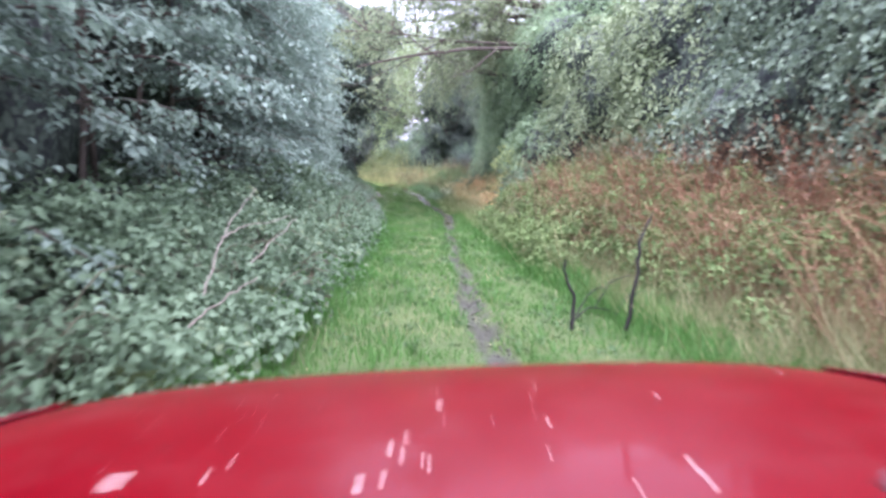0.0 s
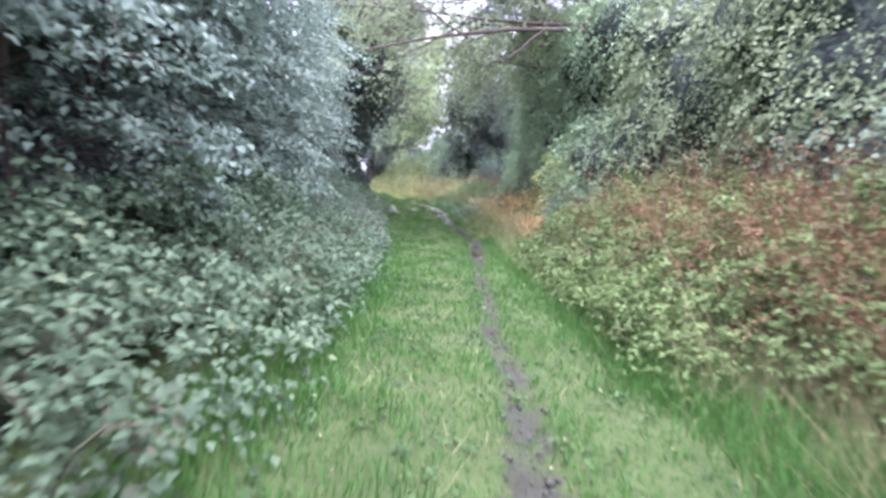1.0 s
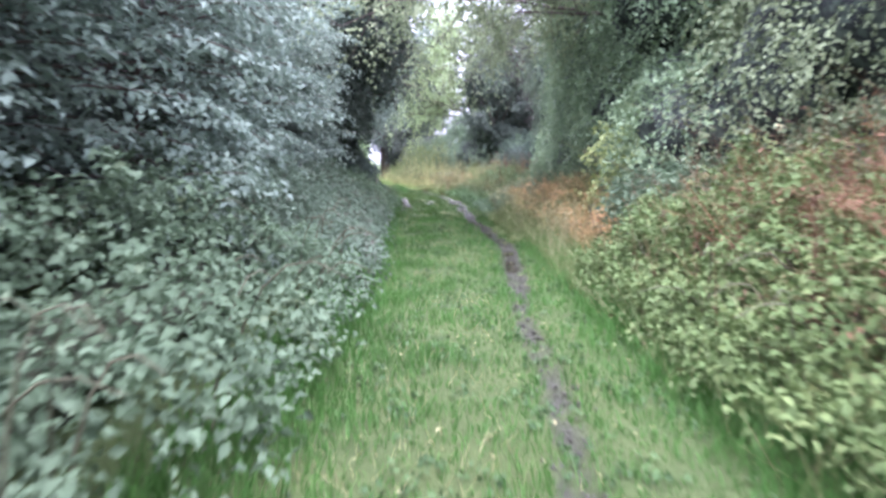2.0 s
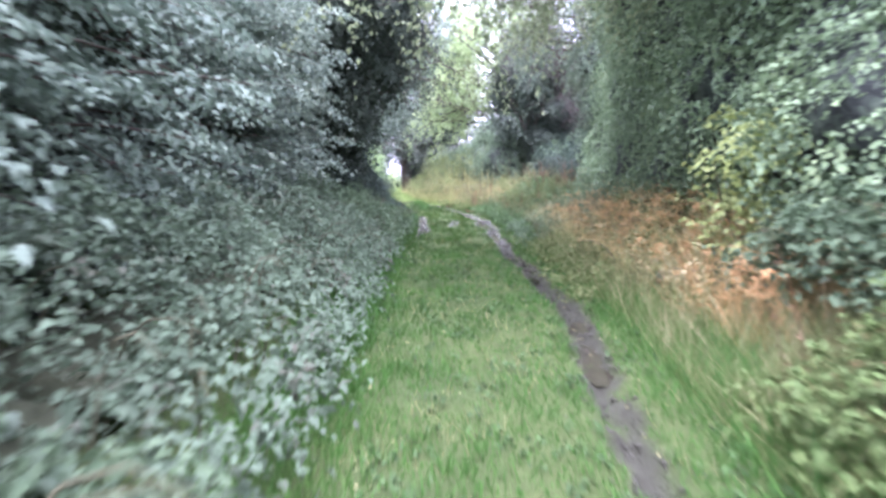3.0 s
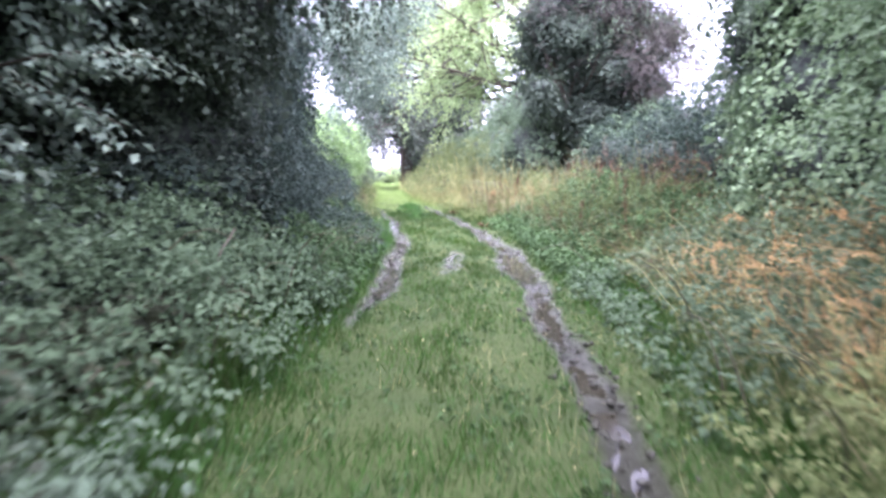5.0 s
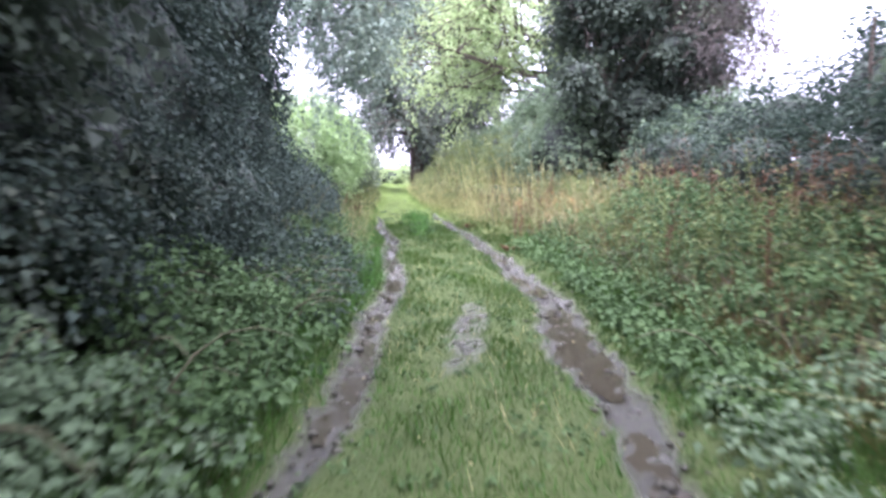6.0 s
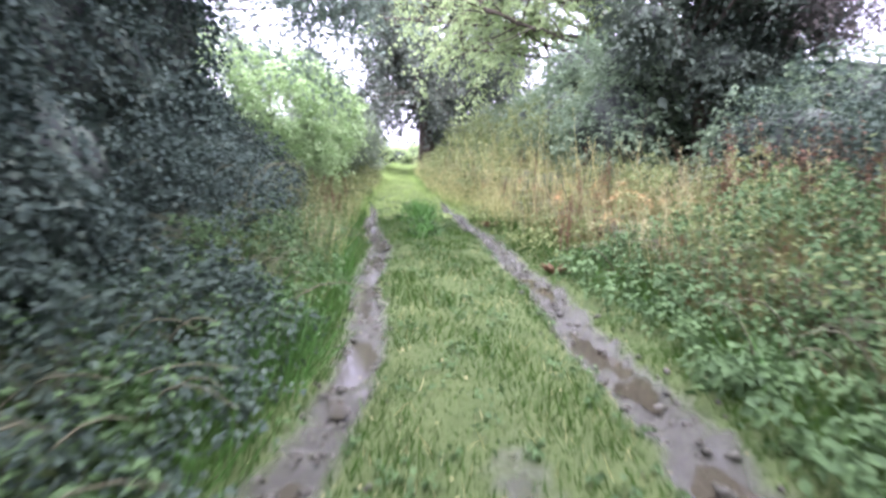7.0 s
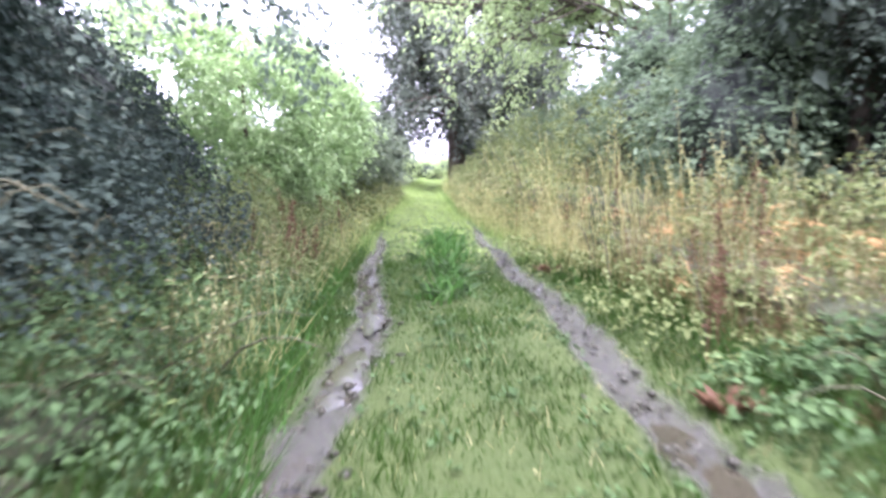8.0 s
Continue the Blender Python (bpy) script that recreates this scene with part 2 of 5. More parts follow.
M_BRAMBLE = leaf_material("bramble_leaves", [(0.095, 0.08, 0.05), (0.062, 0.1, 0.056), (0.096, 0.15, 0.082), (0.13, 0.192, 0.112), (0.185, 0.215, 0.1)], 0.62, 0.38, 0.1, 0.9)
M_BRAMBLE_DULL = leaf_material("bramble_dull", [(0.116, 0.101, 0.079), (0.089, 0.129, 0.083), (0.125, 0.186, 0.119), (0.177, 0.241, 0.154)], 0.62, 0.38, 0.1)
M_NETTLE = leaf_material("nettle_leaves", [(0.034, 0.062, 0.027), (0.050, 0.093, 0.037), (0.072, 0.127, 0.049), (0.100, 0.166, 0.065)], 0.62, 0.3, 0.08)
M_VERGE = leaf_material("verge_leaves", [(0.092, 0.121, 0.043), (0.121, 0.160, 0.056), (0.160, 0.198, 0.074), (0.214, 0.221, 0.095)], 0.65, 0.35, 0.15)
# light green leaves, brightened beyond their own tone for far haze
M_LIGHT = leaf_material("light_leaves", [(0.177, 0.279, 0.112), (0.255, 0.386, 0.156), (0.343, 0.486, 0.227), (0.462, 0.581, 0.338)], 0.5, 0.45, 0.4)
# yellow-green oak, lightened in colour for backlight and haze
M_HAZED_OAK = leaf_material("hazed_oak_leaves", [(0.197, 0.275, 0.131), (0.287, 0.388, 0.180), (0.388, 0.500, 0.237), (0.525, 0.611, 0.317)], 0.55, 0.6, 0.15)
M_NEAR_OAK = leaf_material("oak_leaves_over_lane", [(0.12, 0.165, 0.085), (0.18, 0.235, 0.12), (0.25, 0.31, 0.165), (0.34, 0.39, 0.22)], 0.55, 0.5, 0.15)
M_YELLOW = leaf_material("yellow_leaves", [(0.226, 0.304, 0.096), (0.338, 0.422, 0.143), (0.447, 0.498, 0.186)], 0.5, 0.45, 0.4)
M_THORN = leaf_material("thorn_leaves", [(0.042, 0.042, 0.036), (0.066, 0.060, 0.051), (0.096, 0.084, 0.069), (0.084, 0.102, 0.060)], 0.6, 0.2, 0.3)
M_FAR = leaf_material("far_leaves", [(0.092, 0.125, 0.083), (0.132, 0.175, 0.109), (0.185, 0.228, 0.139)], 0.6, 0.4, 0.15)
M_WILLOW = leaf_material("willow_leaves", [(0.098, 0.148, 0.088), (0.141, 0.205, 0.122), (0.196, 0.270, 0.155)], 0.6, 0.4, 0.15)
M_ASH = leaf_material("ash_leaves", [(0.064, 0.084, 0.068), (0.101, 0.125, 0.098), (0.134, 0.163, 0.121), (0.181, 0.200, 0.143)], 0.6, 0.42, 0.15)
M_BRACKEN = leaf_material("dead_bracken", [(0.286, 0.166, 0.075), (0.444, 0.262, 0.109), (0.599, 0.398, 0.180), (0.621, 0.488, 0.259)], 0.7, 0.3, 0.2)
M_RUSSET = leaf_material("russet_stems", [(0.106, 0.051, 0.029), (0.156, 0.080, 0.043), (0.205, 0.129, 0.066), (0.215, 0.171, 0.085)], 0.7, 0.25, 0.2)
M_STRAW = leaf_material("dry_grass", [(0.161, 0.173, 0.080), (0.242, 0.248, 0.112), (0.335, 0.317, 0.166), (0.209, 0.265, 0.102)], 0.65, 0.35, 0.25)
# pale straw, its tone raised further for the bright hazy far bank
M_PALE_STRAW = leaf_material("pale_dry_grass", [(0.273, 0.294, 0.121), (0.410, 0.421, 0.170), (0.568, 0.537, 0.252), (0.354, 0.450, 0.155)], 0.65, 0.35, 0.25)
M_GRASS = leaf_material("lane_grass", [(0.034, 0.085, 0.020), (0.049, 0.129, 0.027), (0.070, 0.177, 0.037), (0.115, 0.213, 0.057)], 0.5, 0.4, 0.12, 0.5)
# olive grass; the hedge's shade over this stretch is put into its colour
M_WORN_SHADED_GRASS = leaf_material("worn_shaded_grass", [(0.020, 0.045, 0.008), (0.029, 0.069, 0.011), (0.040, 0.093, 0.015), (0.066, 0.112, 0.023)], 0.5, 0.4, 0.12, 0.5)
# haze and glare at the lane's end are put into this pale green
M_HAZED_GRASS = leaf_material("hazed_lane_grass", [(0.177, 0.274, 0.081), (0.258, 0.370, 0.113), (0.338, 0.467, 0.161), (0.435, 0.515, 0.209)], 0.5, 0.4, 0.12, 0.5)
M_CORE = inner_leaf_material()
# filler below low growth; the shade under leaves is put into its colour
M_SHADED_LITTER = rough_material("shaded_stems_and_litter", [(0.018, 0.024, 0.012), (0.038, 0.048, 0.024), (0.07, 0.076, 0.042)], 14.0, 0.95, 1.0)
M_BARK = rough_material("bark", [(0.035, 0.03, 0.024), (0.08, 0.065, 0.05), (0.14, 0.12, 0.095)], 9.0, 0.9, 0.9)
M_PALE_WOOD = rough_material("dead_pale_wood", [(0.08, 0.068, 0.05), (0.135, 0.12, 0.09), (0.19, 0.175, 0.14)], 14.0, 0.8, 0.4)
M_CHAR = rough_material("blackened_stalk", [(0.006, 0.005, 0.005), (0.013, 0.011, 0.01), (0.03, 0.024, 0.018)], 20.0, 0.85, 0.6)
M_STEM = rough_material("green_brown_stem", [(0.045, 0.048, 0.028), (0.075, 0.078, 0.042), (0.11, 0.1, 0.055)], 12.0, 0.8, 0.3)


def ground_material():
    m, nt, lk, bsdf = nodes_of("earth_and_turf")
    at = nt.new("ShaderNodeAttribute")
    at.attribute_name = "mud"
    turf_n = noise_node(nt, lk, 1.3, 8.0, 0.7)
    turf = ramp(nt, [(0.02, 0.035, 0.01), (0.04, 0.065, 0.018), (0.06, 0.085, 0.025), (0.062, 0.072, 0.03)])
    lk.new(turf_n.outputs[0], turf.inputs[0])
    mud_n = noise_node(nt, lk, 7.0, 8.0, 0.7)
    mud = ramp(nt, [(0.011, 0.011, 0.006), (0.024, 0.0255, 0.015), (0.042, 0.046, 0.029), (0.067, 0.075, 0.051)])
    lk.new(mud_n.outputs[0], mud.inputs[0])
    mix = nt.new("ShaderNodeMix")
    mix.data_type = "RGBA"
    lk.new(at.outputs["Fac"], mix.inputs[0])
    lk.new(turf.outputs[0], mix.inputs[6])
    lk.new(mud.outputs[0], mix.inputs[7])
    lk.new(mix.outputs[2], bsdf.inputs["Base Color"])
    rg = nt.new("ShaderNodeMapRange")
    wet = noise_node(nt, lk, 3.0, 4.0)
    mul = nt.new("ShaderNodeMath")
    mul.operation = "MULTIPLY"
    aw = nt.new("ShaderNodeAttribute")
    aw.attribute_name = "wet"
    lk.new(aw.outputs["Fac"], mul.inputs[0])
    lk.new(wet.outputs[0], mul.inputs[1])
    lk.new(mul.outputs[0], rg.inputs[0])
    rg.inputs[1].default_value, rg.inputs[2].default_value = 0.05, 0.4
    rg.inputs[3].default_value, rg.inputs[4].default_value = 0.9, 0.1
    lk.new(rg.outputs[0], bsdf.inputs["Roughness"])
    sp = nt.new("ShaderNodeMapRange")
    lk.new(aw.outputs["Fac"], sp.inputs[0])
    sp.inputs[3].default_value, sp.inputs[4].default_value = 0.2, 0.8
    lk.new(sp.outputs[0], bsdf.inputs["Specular IOR Level"])
    bn = noise_node(nt, lk, 28.0, 6.0)
    bp = nt.new("ShaderNodeBump")
    bp.inputs["Strength"].default_value = 1.0
    bp.inputs["Distance"].default_value = 0.05
    lk.new(bn.outputs[0], bp.inputs["Height"])
    lk.new(bp.outputs[0], bsdf.inputs["Normal"])
    return m


def water_material():
    m, nt, lk, bsdf = nodes_of("muddy_water")
    nz = noise_node(nt, lk, 2.5, 3.0)
    cr = ramp(nt, [(0.02, 0.019, 0.012), (0.04, 0.038, 0.025)])
    lk.new(nz.outputs[0], cr.inputs[0])
    lk.new(cr.outputs[0], bsdf.inputs["Base Color"])
    bsdf.inputs["Roughness"].default_value = 0.06
    bsdf.inputs["IOR"].default_value = 1.33
    rp = noise_node(nt, lk, 16.0, 2.0)
    bp = nt.new("ShaderNodeBump")
    bp.inputs["Strength"].default_value = 0.08
    bp.inputs["Distance"].default_value = 0.01
    lk.new(rp.outputs[0], bp.inputs["Height"])
    lk.new(bp.outputs[0], bsdf.inputs["Normal"])
    return m


M_GROUND = ground_material()
M_WATER = water_material()

# ---- the plan of the lane: wheel ruts and the edges of the growth, by distance along it ----
RUT = np.array([(-9, 0.25), (4, 0.29), (8.3, 0.36), (10.8, 0.43), (14.3, 0.56), (15.7, 0.7), (17.8, 0.72), (19, 0.64), (20.5, 0.5), (22.3, 0.37), (24, 0.28), (26, 0.19), (28.2, 0.1), (30.5, -0.06), (31.5, -0.2), (32.7, -0.42), (34, -0.66), (35.3, -0.88), (37, -1.24), (38.3, -1.57), (40.5, -2.1), (44.8, -3.0), (60, -6.0), (110, -12.5)])
EDGE_L = np.array([(-9, -1.6), (5, -1.2), (8.5, -1.02), (11.5, -0.97), (15, -1.1), (16.4, -1.3), (18.4, -1.38), (20.5, -1.6), (22.6, -1.75), (25.3, -1.78), (28.2, -1.98), (31.4, -2.25), (33.9, -2.7), (35.2, -3.05), (37.4, -3.55), (42.2, -4.5), (46, -5.1), (60, -7.3), (110, -14.8)])
EDGE_R = np.array([(-9, 1.8), (4.7, 1.65), (7, 1.3), (11, 1.15), (15.8, 1.15), (20.6, 1.1), (25, 1.0), (28.6, 0.8), (31.8, 0.5), (34.8, -0.05), (37.3, -0.85), (41, -1.8), (46, -3.3), (60, -6.1), (110, -12.9)])
MUD_R = np.array([(-9, 0.12), (6.5, 0.13), (8.5, 0.08), (13, 0.08), (15, 0.14), (24, 0.13), (27.4, 0.16), (28.6, 0.25), (30, 0.2), (36, 0.17), (42, 0.1), (46, 0.0)])
MUD_L = np.array([(-9, 0.0), (25, 0.0), (27, 0.14), (37, 0.14), (40, 0.1), (43, 0.0)])


def along(table, y):
    return np.interp(y, table[:, 0], table[:, 1])


def rut_right(y):
    return along(RUT, y) + 0.04 * np.sin(y * 1.9)


def rut_left(y):
    return along(RUT, y) - 1.76 + 0.05 * np.sin(y * 1.4 + 1)


def bank(x, y):
    """Height of the ground: flat lane, banks on both sides, a little roughness."""
    el, er = along(EDGE_L, y), along(EDGE_R, y)
    s = lambda v: np.clip(v, 0, 1) ** 2 * (3 - 2 * np.clip(v, 0, 1))  # noqa: E731
    z = 0.3 * s((el - x) / 2.2) + 0.55 * s((x - er - 0.1) / 2.6)
    mid = (rut_right(y) + rut_left(y)) / 2
    z = z + 0.03 * np.exp(-(((x - mid) / 0.45) ** 2)) * (y > 20)
    z = z + np.tan(radians(-CAR_TILT)) * np.clip(x + 0.5, -1.6, 1.6) * s((3.4 - y) / 2.0) * s((y + 6) / 2.0)
    return z + 0.02 * fbm(x, y, 1.7, 1.0) + 0.01 * fbm(x, y, 0.4, 2.0)


def mud_at(x, y):
    wr, wl_ = along(MUD_R, y), along(MUD_L, y)
    n = 0.45 * fbm(x, y, 0.55, 4.0) + 0.3 * fbm(x, y, 0.21, 8.0)
    a = np.clip((wr * (1 + 0.5 * n) - np.abs(x - rut_right(y))) / 0.07 + 0.5, 0, 1) * (wr > 0.01)
    a = a * np.where(y < 16, np.clip(1.0 + 1.3 * fbm(x, y, 0.5, 14.0), 0.1, 1), 1.0)
    b = np.clip((wl_ * (1 + 0.6 * n) - np.abs(x - rut_left(y))) / 0.07 + 0.5, 0, 1) * (wl_ > 0.01)
    c = np.clip(0.85 - ((x + 0.87) / 0.2) ** 2 - ((y - 29.1) / 1.4) ** 2 + 1.3 * n, 0, 1)
    return np.maximum(np.maximum(a, b), c)


def ground_at(x, y):
    wr, wl_ = along(MUD_R, y), along(MUD_L, y)
    dip = 0.085 * np.exp(-(((x - rut_right(y)) / (wr * 0.85 + 0.02)) ** 2)) * np.clip(wr / 0.1, 0, 1)
    dip = dip + 0.08 * np.exp(-(((x - rut_left(y)) / (wl_ * 0.85 + 0.02)) ** 2)) * np.clip(wl_ / 0.1, 0, 1)
    return bank(x, y) - dip + mud_at(x, y) * (0.038 * fbm(x, y, 0.37, 5.0) + 0.03 * fbm(x, y, 0.16, 6.0))


# ---- ground ----
def spaced(fine_a, fine_b, step, far, count):
    mid = np.arange(fine_a, fine_b, step)
    out = np.geomspace(step * 2, far, count)
    return np.concatenate([(fine_a - out)[::-1], mid, fine_b + out])


gx, gy = spaced(-4.2, 2.2, 0.06, 1500, 40), spaced(1.5, 46.0, 0.12, 1500, 46)
GX, GY = np.meshgrid(gx, gy)
GZ = ground_at(GX, GY)
nx, ny = len(gx), len(gy)
ii = (np.arange(ny - 1)[:, None] * nx + np.arange(nx - 1)[None]).ravel()
ground_me = tri_mesh("ground", np.stack([GX, GY, GZ], -1).reshape(-1, 3), np.stack([ii, ii + 1, ii + nx + 1, ii + nx], 1))
ground_me.attributes.new("mud", "FLOAT", "POINT").data.foreach_set("value", np.ascontiguousarray(mud_at(GX, GY).ravel(), np.float32))
ground_me.attributes.new("wet", "FLOAT", "POINT").data.foreach_set("value", np.ascontiguousarray((mud_at(GX, GY) * np.clip((GY - 22) / 5, 0.12, 1)).ravel(), np.float32))
ground = attach("ground", ground_me, M_GROUND)
tagged(ground, "grassy lane with muddy wheel ruts between low banks", "ground", kind="structure")


def puddle(rut, y0, y1, level, half, label):
    ys = np.arange(y0, y1, 0.12)
    us = np.linspace(-1, 1, 7)
    taper = np.clip(np.minimum(ys - y0, y1 - ys) / 0.5, 0.15, 1)
    X = rut(ys)[:, None] + us[None] * half * taper[:, None] * (1 + 0.2 * np.sin(ys * 5))[:, None]
    V = np.stack([X, np.repeat(ys[:, None], 7, 1), np.full_like(X, level)], -1).reshape(-1, 3)
    k = (np.arange(len(ys) - 1)[:, None] * 7 + np.arange(6)[None]).ravel()
    ob = attach("water", tri_mesh("water", V, np.stack([k, k + 1, k + 8, k + 7], 1)), M_WATER)
    return tagged(ob, label, "puddle", kind="structure")


for y0, y1, level in ((15.2, 17.2, -0.062), (19.5, 24.5, -0.064), (25.0, 27.2, -0.06), (27.6, 30.4, -0.045), (31.0, 32.6, -0.06), (33.6, 34.8, -0.06)):
    puddle(rut_right, y0, y1, level, 0.26, "brown rainwater lying in a wheel rut")
for y0, y1, level in ((26.8, 30.0, -0.055), (30.6, 32.0, -0.054), (32.4, 34.0, -0.05), (34.4, 35.6, -0.052), (36.0, 38.6, -0.05)):
    puddle(rut_left, y0, y1, level, 0.22, "shallow rainwater in a wheel rut")
puddle(lambda y: y * 0 - 0.8, 28.6, 29.8, 0.012, 0.1, "thin film of water on the lane's crown")


# ---- grass ----
def blades(P, h, w, lean, bend=0.35, simple=False):
    n = len(P)
    a = rng.uniform(0, 2 * np.pi, n)
    s = np.stack([np.cos(a), np.sin(a), 0 * a], 1)
    b = rng.uniform(0, 2 * np.pi, n)
    d = np.stack([np.cos(b), np.sin(b), 0 * b], 1) * (lean * rng.uniform(0.2, 1.0, n))[:, None]
    h, w = h[:, None], w[:, None] if np.ndim(w) else np.full((n, 1), w)
    m = P + UP * h * 0.6 + d * h * 0.4
    if simple:
        tip = P + UP * h * (1 - bend * rng.uniform(0, 1, (n, 1))) + d * h
        v = np.stack([P - s * w / 2, P + s * w / 2, tip], 1).reshape(-1, 3)
        return v, np.arange(3 * n).reshape(-1, 3)
    tip = P + UP * h * (1 - bend * rng.uniform(0, 1, (n, 1))) + d * h * 1.15
    v = np.stack([P - s * w / 2, P + s * w / 2, m + s * w * 0.36, m - s * w * 0.36, tip], 1).reshape(-1, 3)
    k = np.arange(n)[:, None] * 5
    return v, np.concatenate([k + [0, 1, 2], k + [0, 2, 3], k + [3, 2, 4]], 1).reshape(-1, 3)


def scatter(n, y0, y1, left, right):
    y = rng.uniform(y0, y1, n)
    x = left(y) + (right(y) - left(y)) * rng.uniform(0, 1, n)
    return x, y


def lane_grass(name, label, bands, material):
    items = []
    for n, y0, y1, width in bands:
        x, y = scatter(n, y0, y1, lambda v: along(EDGE_L, v) - 0.5, lambda v: along(EDGE_R, v) + 0.5)
        keep = rng.uniform(0, 1, n) > mud_at(x, y) * 1.5
        x, y = x[keep], y[keep]
        el, er = along(EDGE_L, y), along(EDGE_R, y)
        edge = np.clip(1 - np.minimum(x - el, er - x) / 0.45, 0, 1.3)
        h = (0.07 + 0.06 * np.clip(fbm(x, y, 1.1, 9.0), -0.7, 1) + 0.13 * edge ** 1.5) * rng.uniform(0.6, 1.4, len(x))
        P = np.stack([x, y, ground_at(x, y) - 0.005], 1)
        items.append(blades(P, h, width * rng.uniform(0.7, 1.5, len(x)), 0.7, 0.35, y0 > 13))
    ob = attach(name, tri_mesh(name, *join_arrays(items)), material)
    tagged(ob, label, "grass", kind="stuff")


lane_grass("lane_grass", "short bright green grass over the lane's middle", ((36000, 2.0, 14, 0.007), (34000, 14, 23, 0.007), (7000, 23, 28, 0.007)), M_GRASS)
# middle stretch painted darker for shade, far stretch paler for haze
lane_grass("worn_shaded_grass", "olive worn grass between the ruts, darkened as hedge shade", ((13000, 22, 28, 0.007), (44000, 28, 40, 0.008)), M_WORN_SHADED_GRASS)
lane_grass("far_lane_grass", "yellow-green grass where the lane opens out, paled as by haze", ((20000, 39.5, 60, 0.013), (8000, 60, 90, 0.03)), M_HAZED_GRASS)


def dry_grass(name, n, y0, y1, off0, off1, h0, h1, material, label, width=0.007, lean=0.6, simple=True, side=1):
    edge = EDGE_R if side > 0 else EDGE_L
    x, y = scatter(n, y0, y1, lambda v: along(edge, v) + side * off0, lambda v: along(edge, v) + side * off1)
    keep = fbm(x, y, 1.3, 11.0) > rng.uniform(-0.8, 0.5, n)
    x, y = x[keep], y[keep]
    P = np.stack([x, y, ground_at(x, y) - 0.02], 1)
    ob = attach(name, tri_mesh(name, *blades(P, (h0 + (h1 - h0) * rng.uniform(0, 1, len(x)) ** 1.4) * np.clip(0.85 + 0.45 * fbm(x, y, 1.0, 17.0), 0.4, 1.4), width * rng.uniform(0.7, 1.4, len(x)), lean, 0.5, simple)), material)
    return tagged(ob, label, "grass", kind="stuff")


dry_grass("straw_grass", 13000, 1.5, 24, 0.0, 2.6, 0.35, 0.95, M_STRAW, "bleached tangled dry grass on the bank", lean=0.9)
dry_grass("lodged_grass", 9000, 15.5, 26, 0.5, 2.5, 0.45, 1.0, M_BRACKEN, "long orange-brown dead grass lodged over the bank", 0.005, 1.5, False)
dry_grass("tan_lodged_grass", 8000, 17.5, 26, 0.3, 2.3, 0.45, 1.1, M_PALE_STRAW, "tan dead grass lodged among bracken", 0.005, 1.4, False)
dry_grass("pale_lodged_grass", 12000, 2.0, 12, 0.8, 3.4, 0.9, 1.6, M_RUSSET, "long pinkish dead grass leaning over the bank", 0.008, 1.3, False)
dry_grass("pale_bank_grass", 15000, 1.5, 9.5, 0.3, 2.6, 0.4, 0.95, M_STRAW, "pale olive dry grass in front of russet stalks", 0.008, 0.7)
dry_grass("olive_bank_grass", 12000, 1.5, 12, 0.1, 2.2, 0.3, 0.7, M_VERGE, "olive green grass and herbs at the bank's foot", 0.009, 0.7)
dry_grass("bank_foot_grass", 12000, 13, 25, -0.05, 1.6, 0.3, 0.75, M_VERGE, "olive green grass and herbs below dead bracken", 0.008, 0.8)
dry_grass("bank_foot_straw", 5000, 14, 25, 0.1, 1.8, 0.4, 0.85, M_STRAW, "dry yellow grass below dead bracken", 0.007, 0.9)
dry_grass("seeding_grass", 10000, 39.5, 52, 0.0, 2.4, 0.7, 1.35, M_PALE_STRAW, "thin seeding grass standing tall on the bank", 0.006, 0.3)
dry_grass("russet_grass", 5500, 32, 50, 0.2, 2.2, 0.5, 1.1, M_RUSSET, "thin russet grass stems on the bank", 0.006, 0.35)
dry_grass("brown_bank_grass", 14000, 25.5, 38, 0.3, 2.8, 0.5, 1.1, M_RUSSET, "dull brown dead grass and stems on the bank", 0.007, 0.7)
dry_grass("tall_green_grass", 13000, 26, 56, 0.2, 2.6, 0.5, 1.1, M_VERGE, "tall green grass and herbs on the bank", 0.009, 0.45)
dry_grass("tall_grass", 3500, 24, 37, 0.25, 2.8, 0.5, 1.25, M_VERGE, "tall olive seeding grass on the bank", 0.008, 0.35)
dry_grass("pale_tall_grass", 14000, 38, 58, 0.0, 2.4, 0.6, 1.5, M_PALE_STRAW, "tall pale yellow grass crowding the lane's edge", 0.008, 0.35)
dry_grass("green_verge_grass", 24000, 12, 58, -0.1, 2.4, 0.2, 0.7, M_GRASS, "long green grass on the bank", 0.009, 0.7)
dry_grass("left_straw_grass", 15000, 34, 50, 0.0, 2.2, 0.3, 0.8, M_PALE_STRAW, "tan seeding grass beside the lane", 0.009, 0.6, True, -1)
dry_grass("left_green_grass", 12000, 14, 46, -0.15, 0.9, 0.15, 0.45, M_GRASS, "rough green grass fringing the lane", 0.009, 0.8, True, -1)
dry_grass("rut_side_grass", 9000, 29.5, 38, -0.1, 1.5, 0.25, 0.7, M_GRASS, "long rough grass leaning over the rut", 0.008, 0.8, True, -1)
dry_grass("rut_side_straw", 2500, 32, 39, 0.1, 1.6, 0.4, 0.8, M_STRAW, "dry grass stems beside the rut", 0.006, 0.6, True, -1)
dry_grass("verge_herbs_grass", 16000, 1.5, 13, -0.1, 1.2, 0.15, 0.45, M_GRASS, "rough green grass beside the lane", 0.008, 0.8)


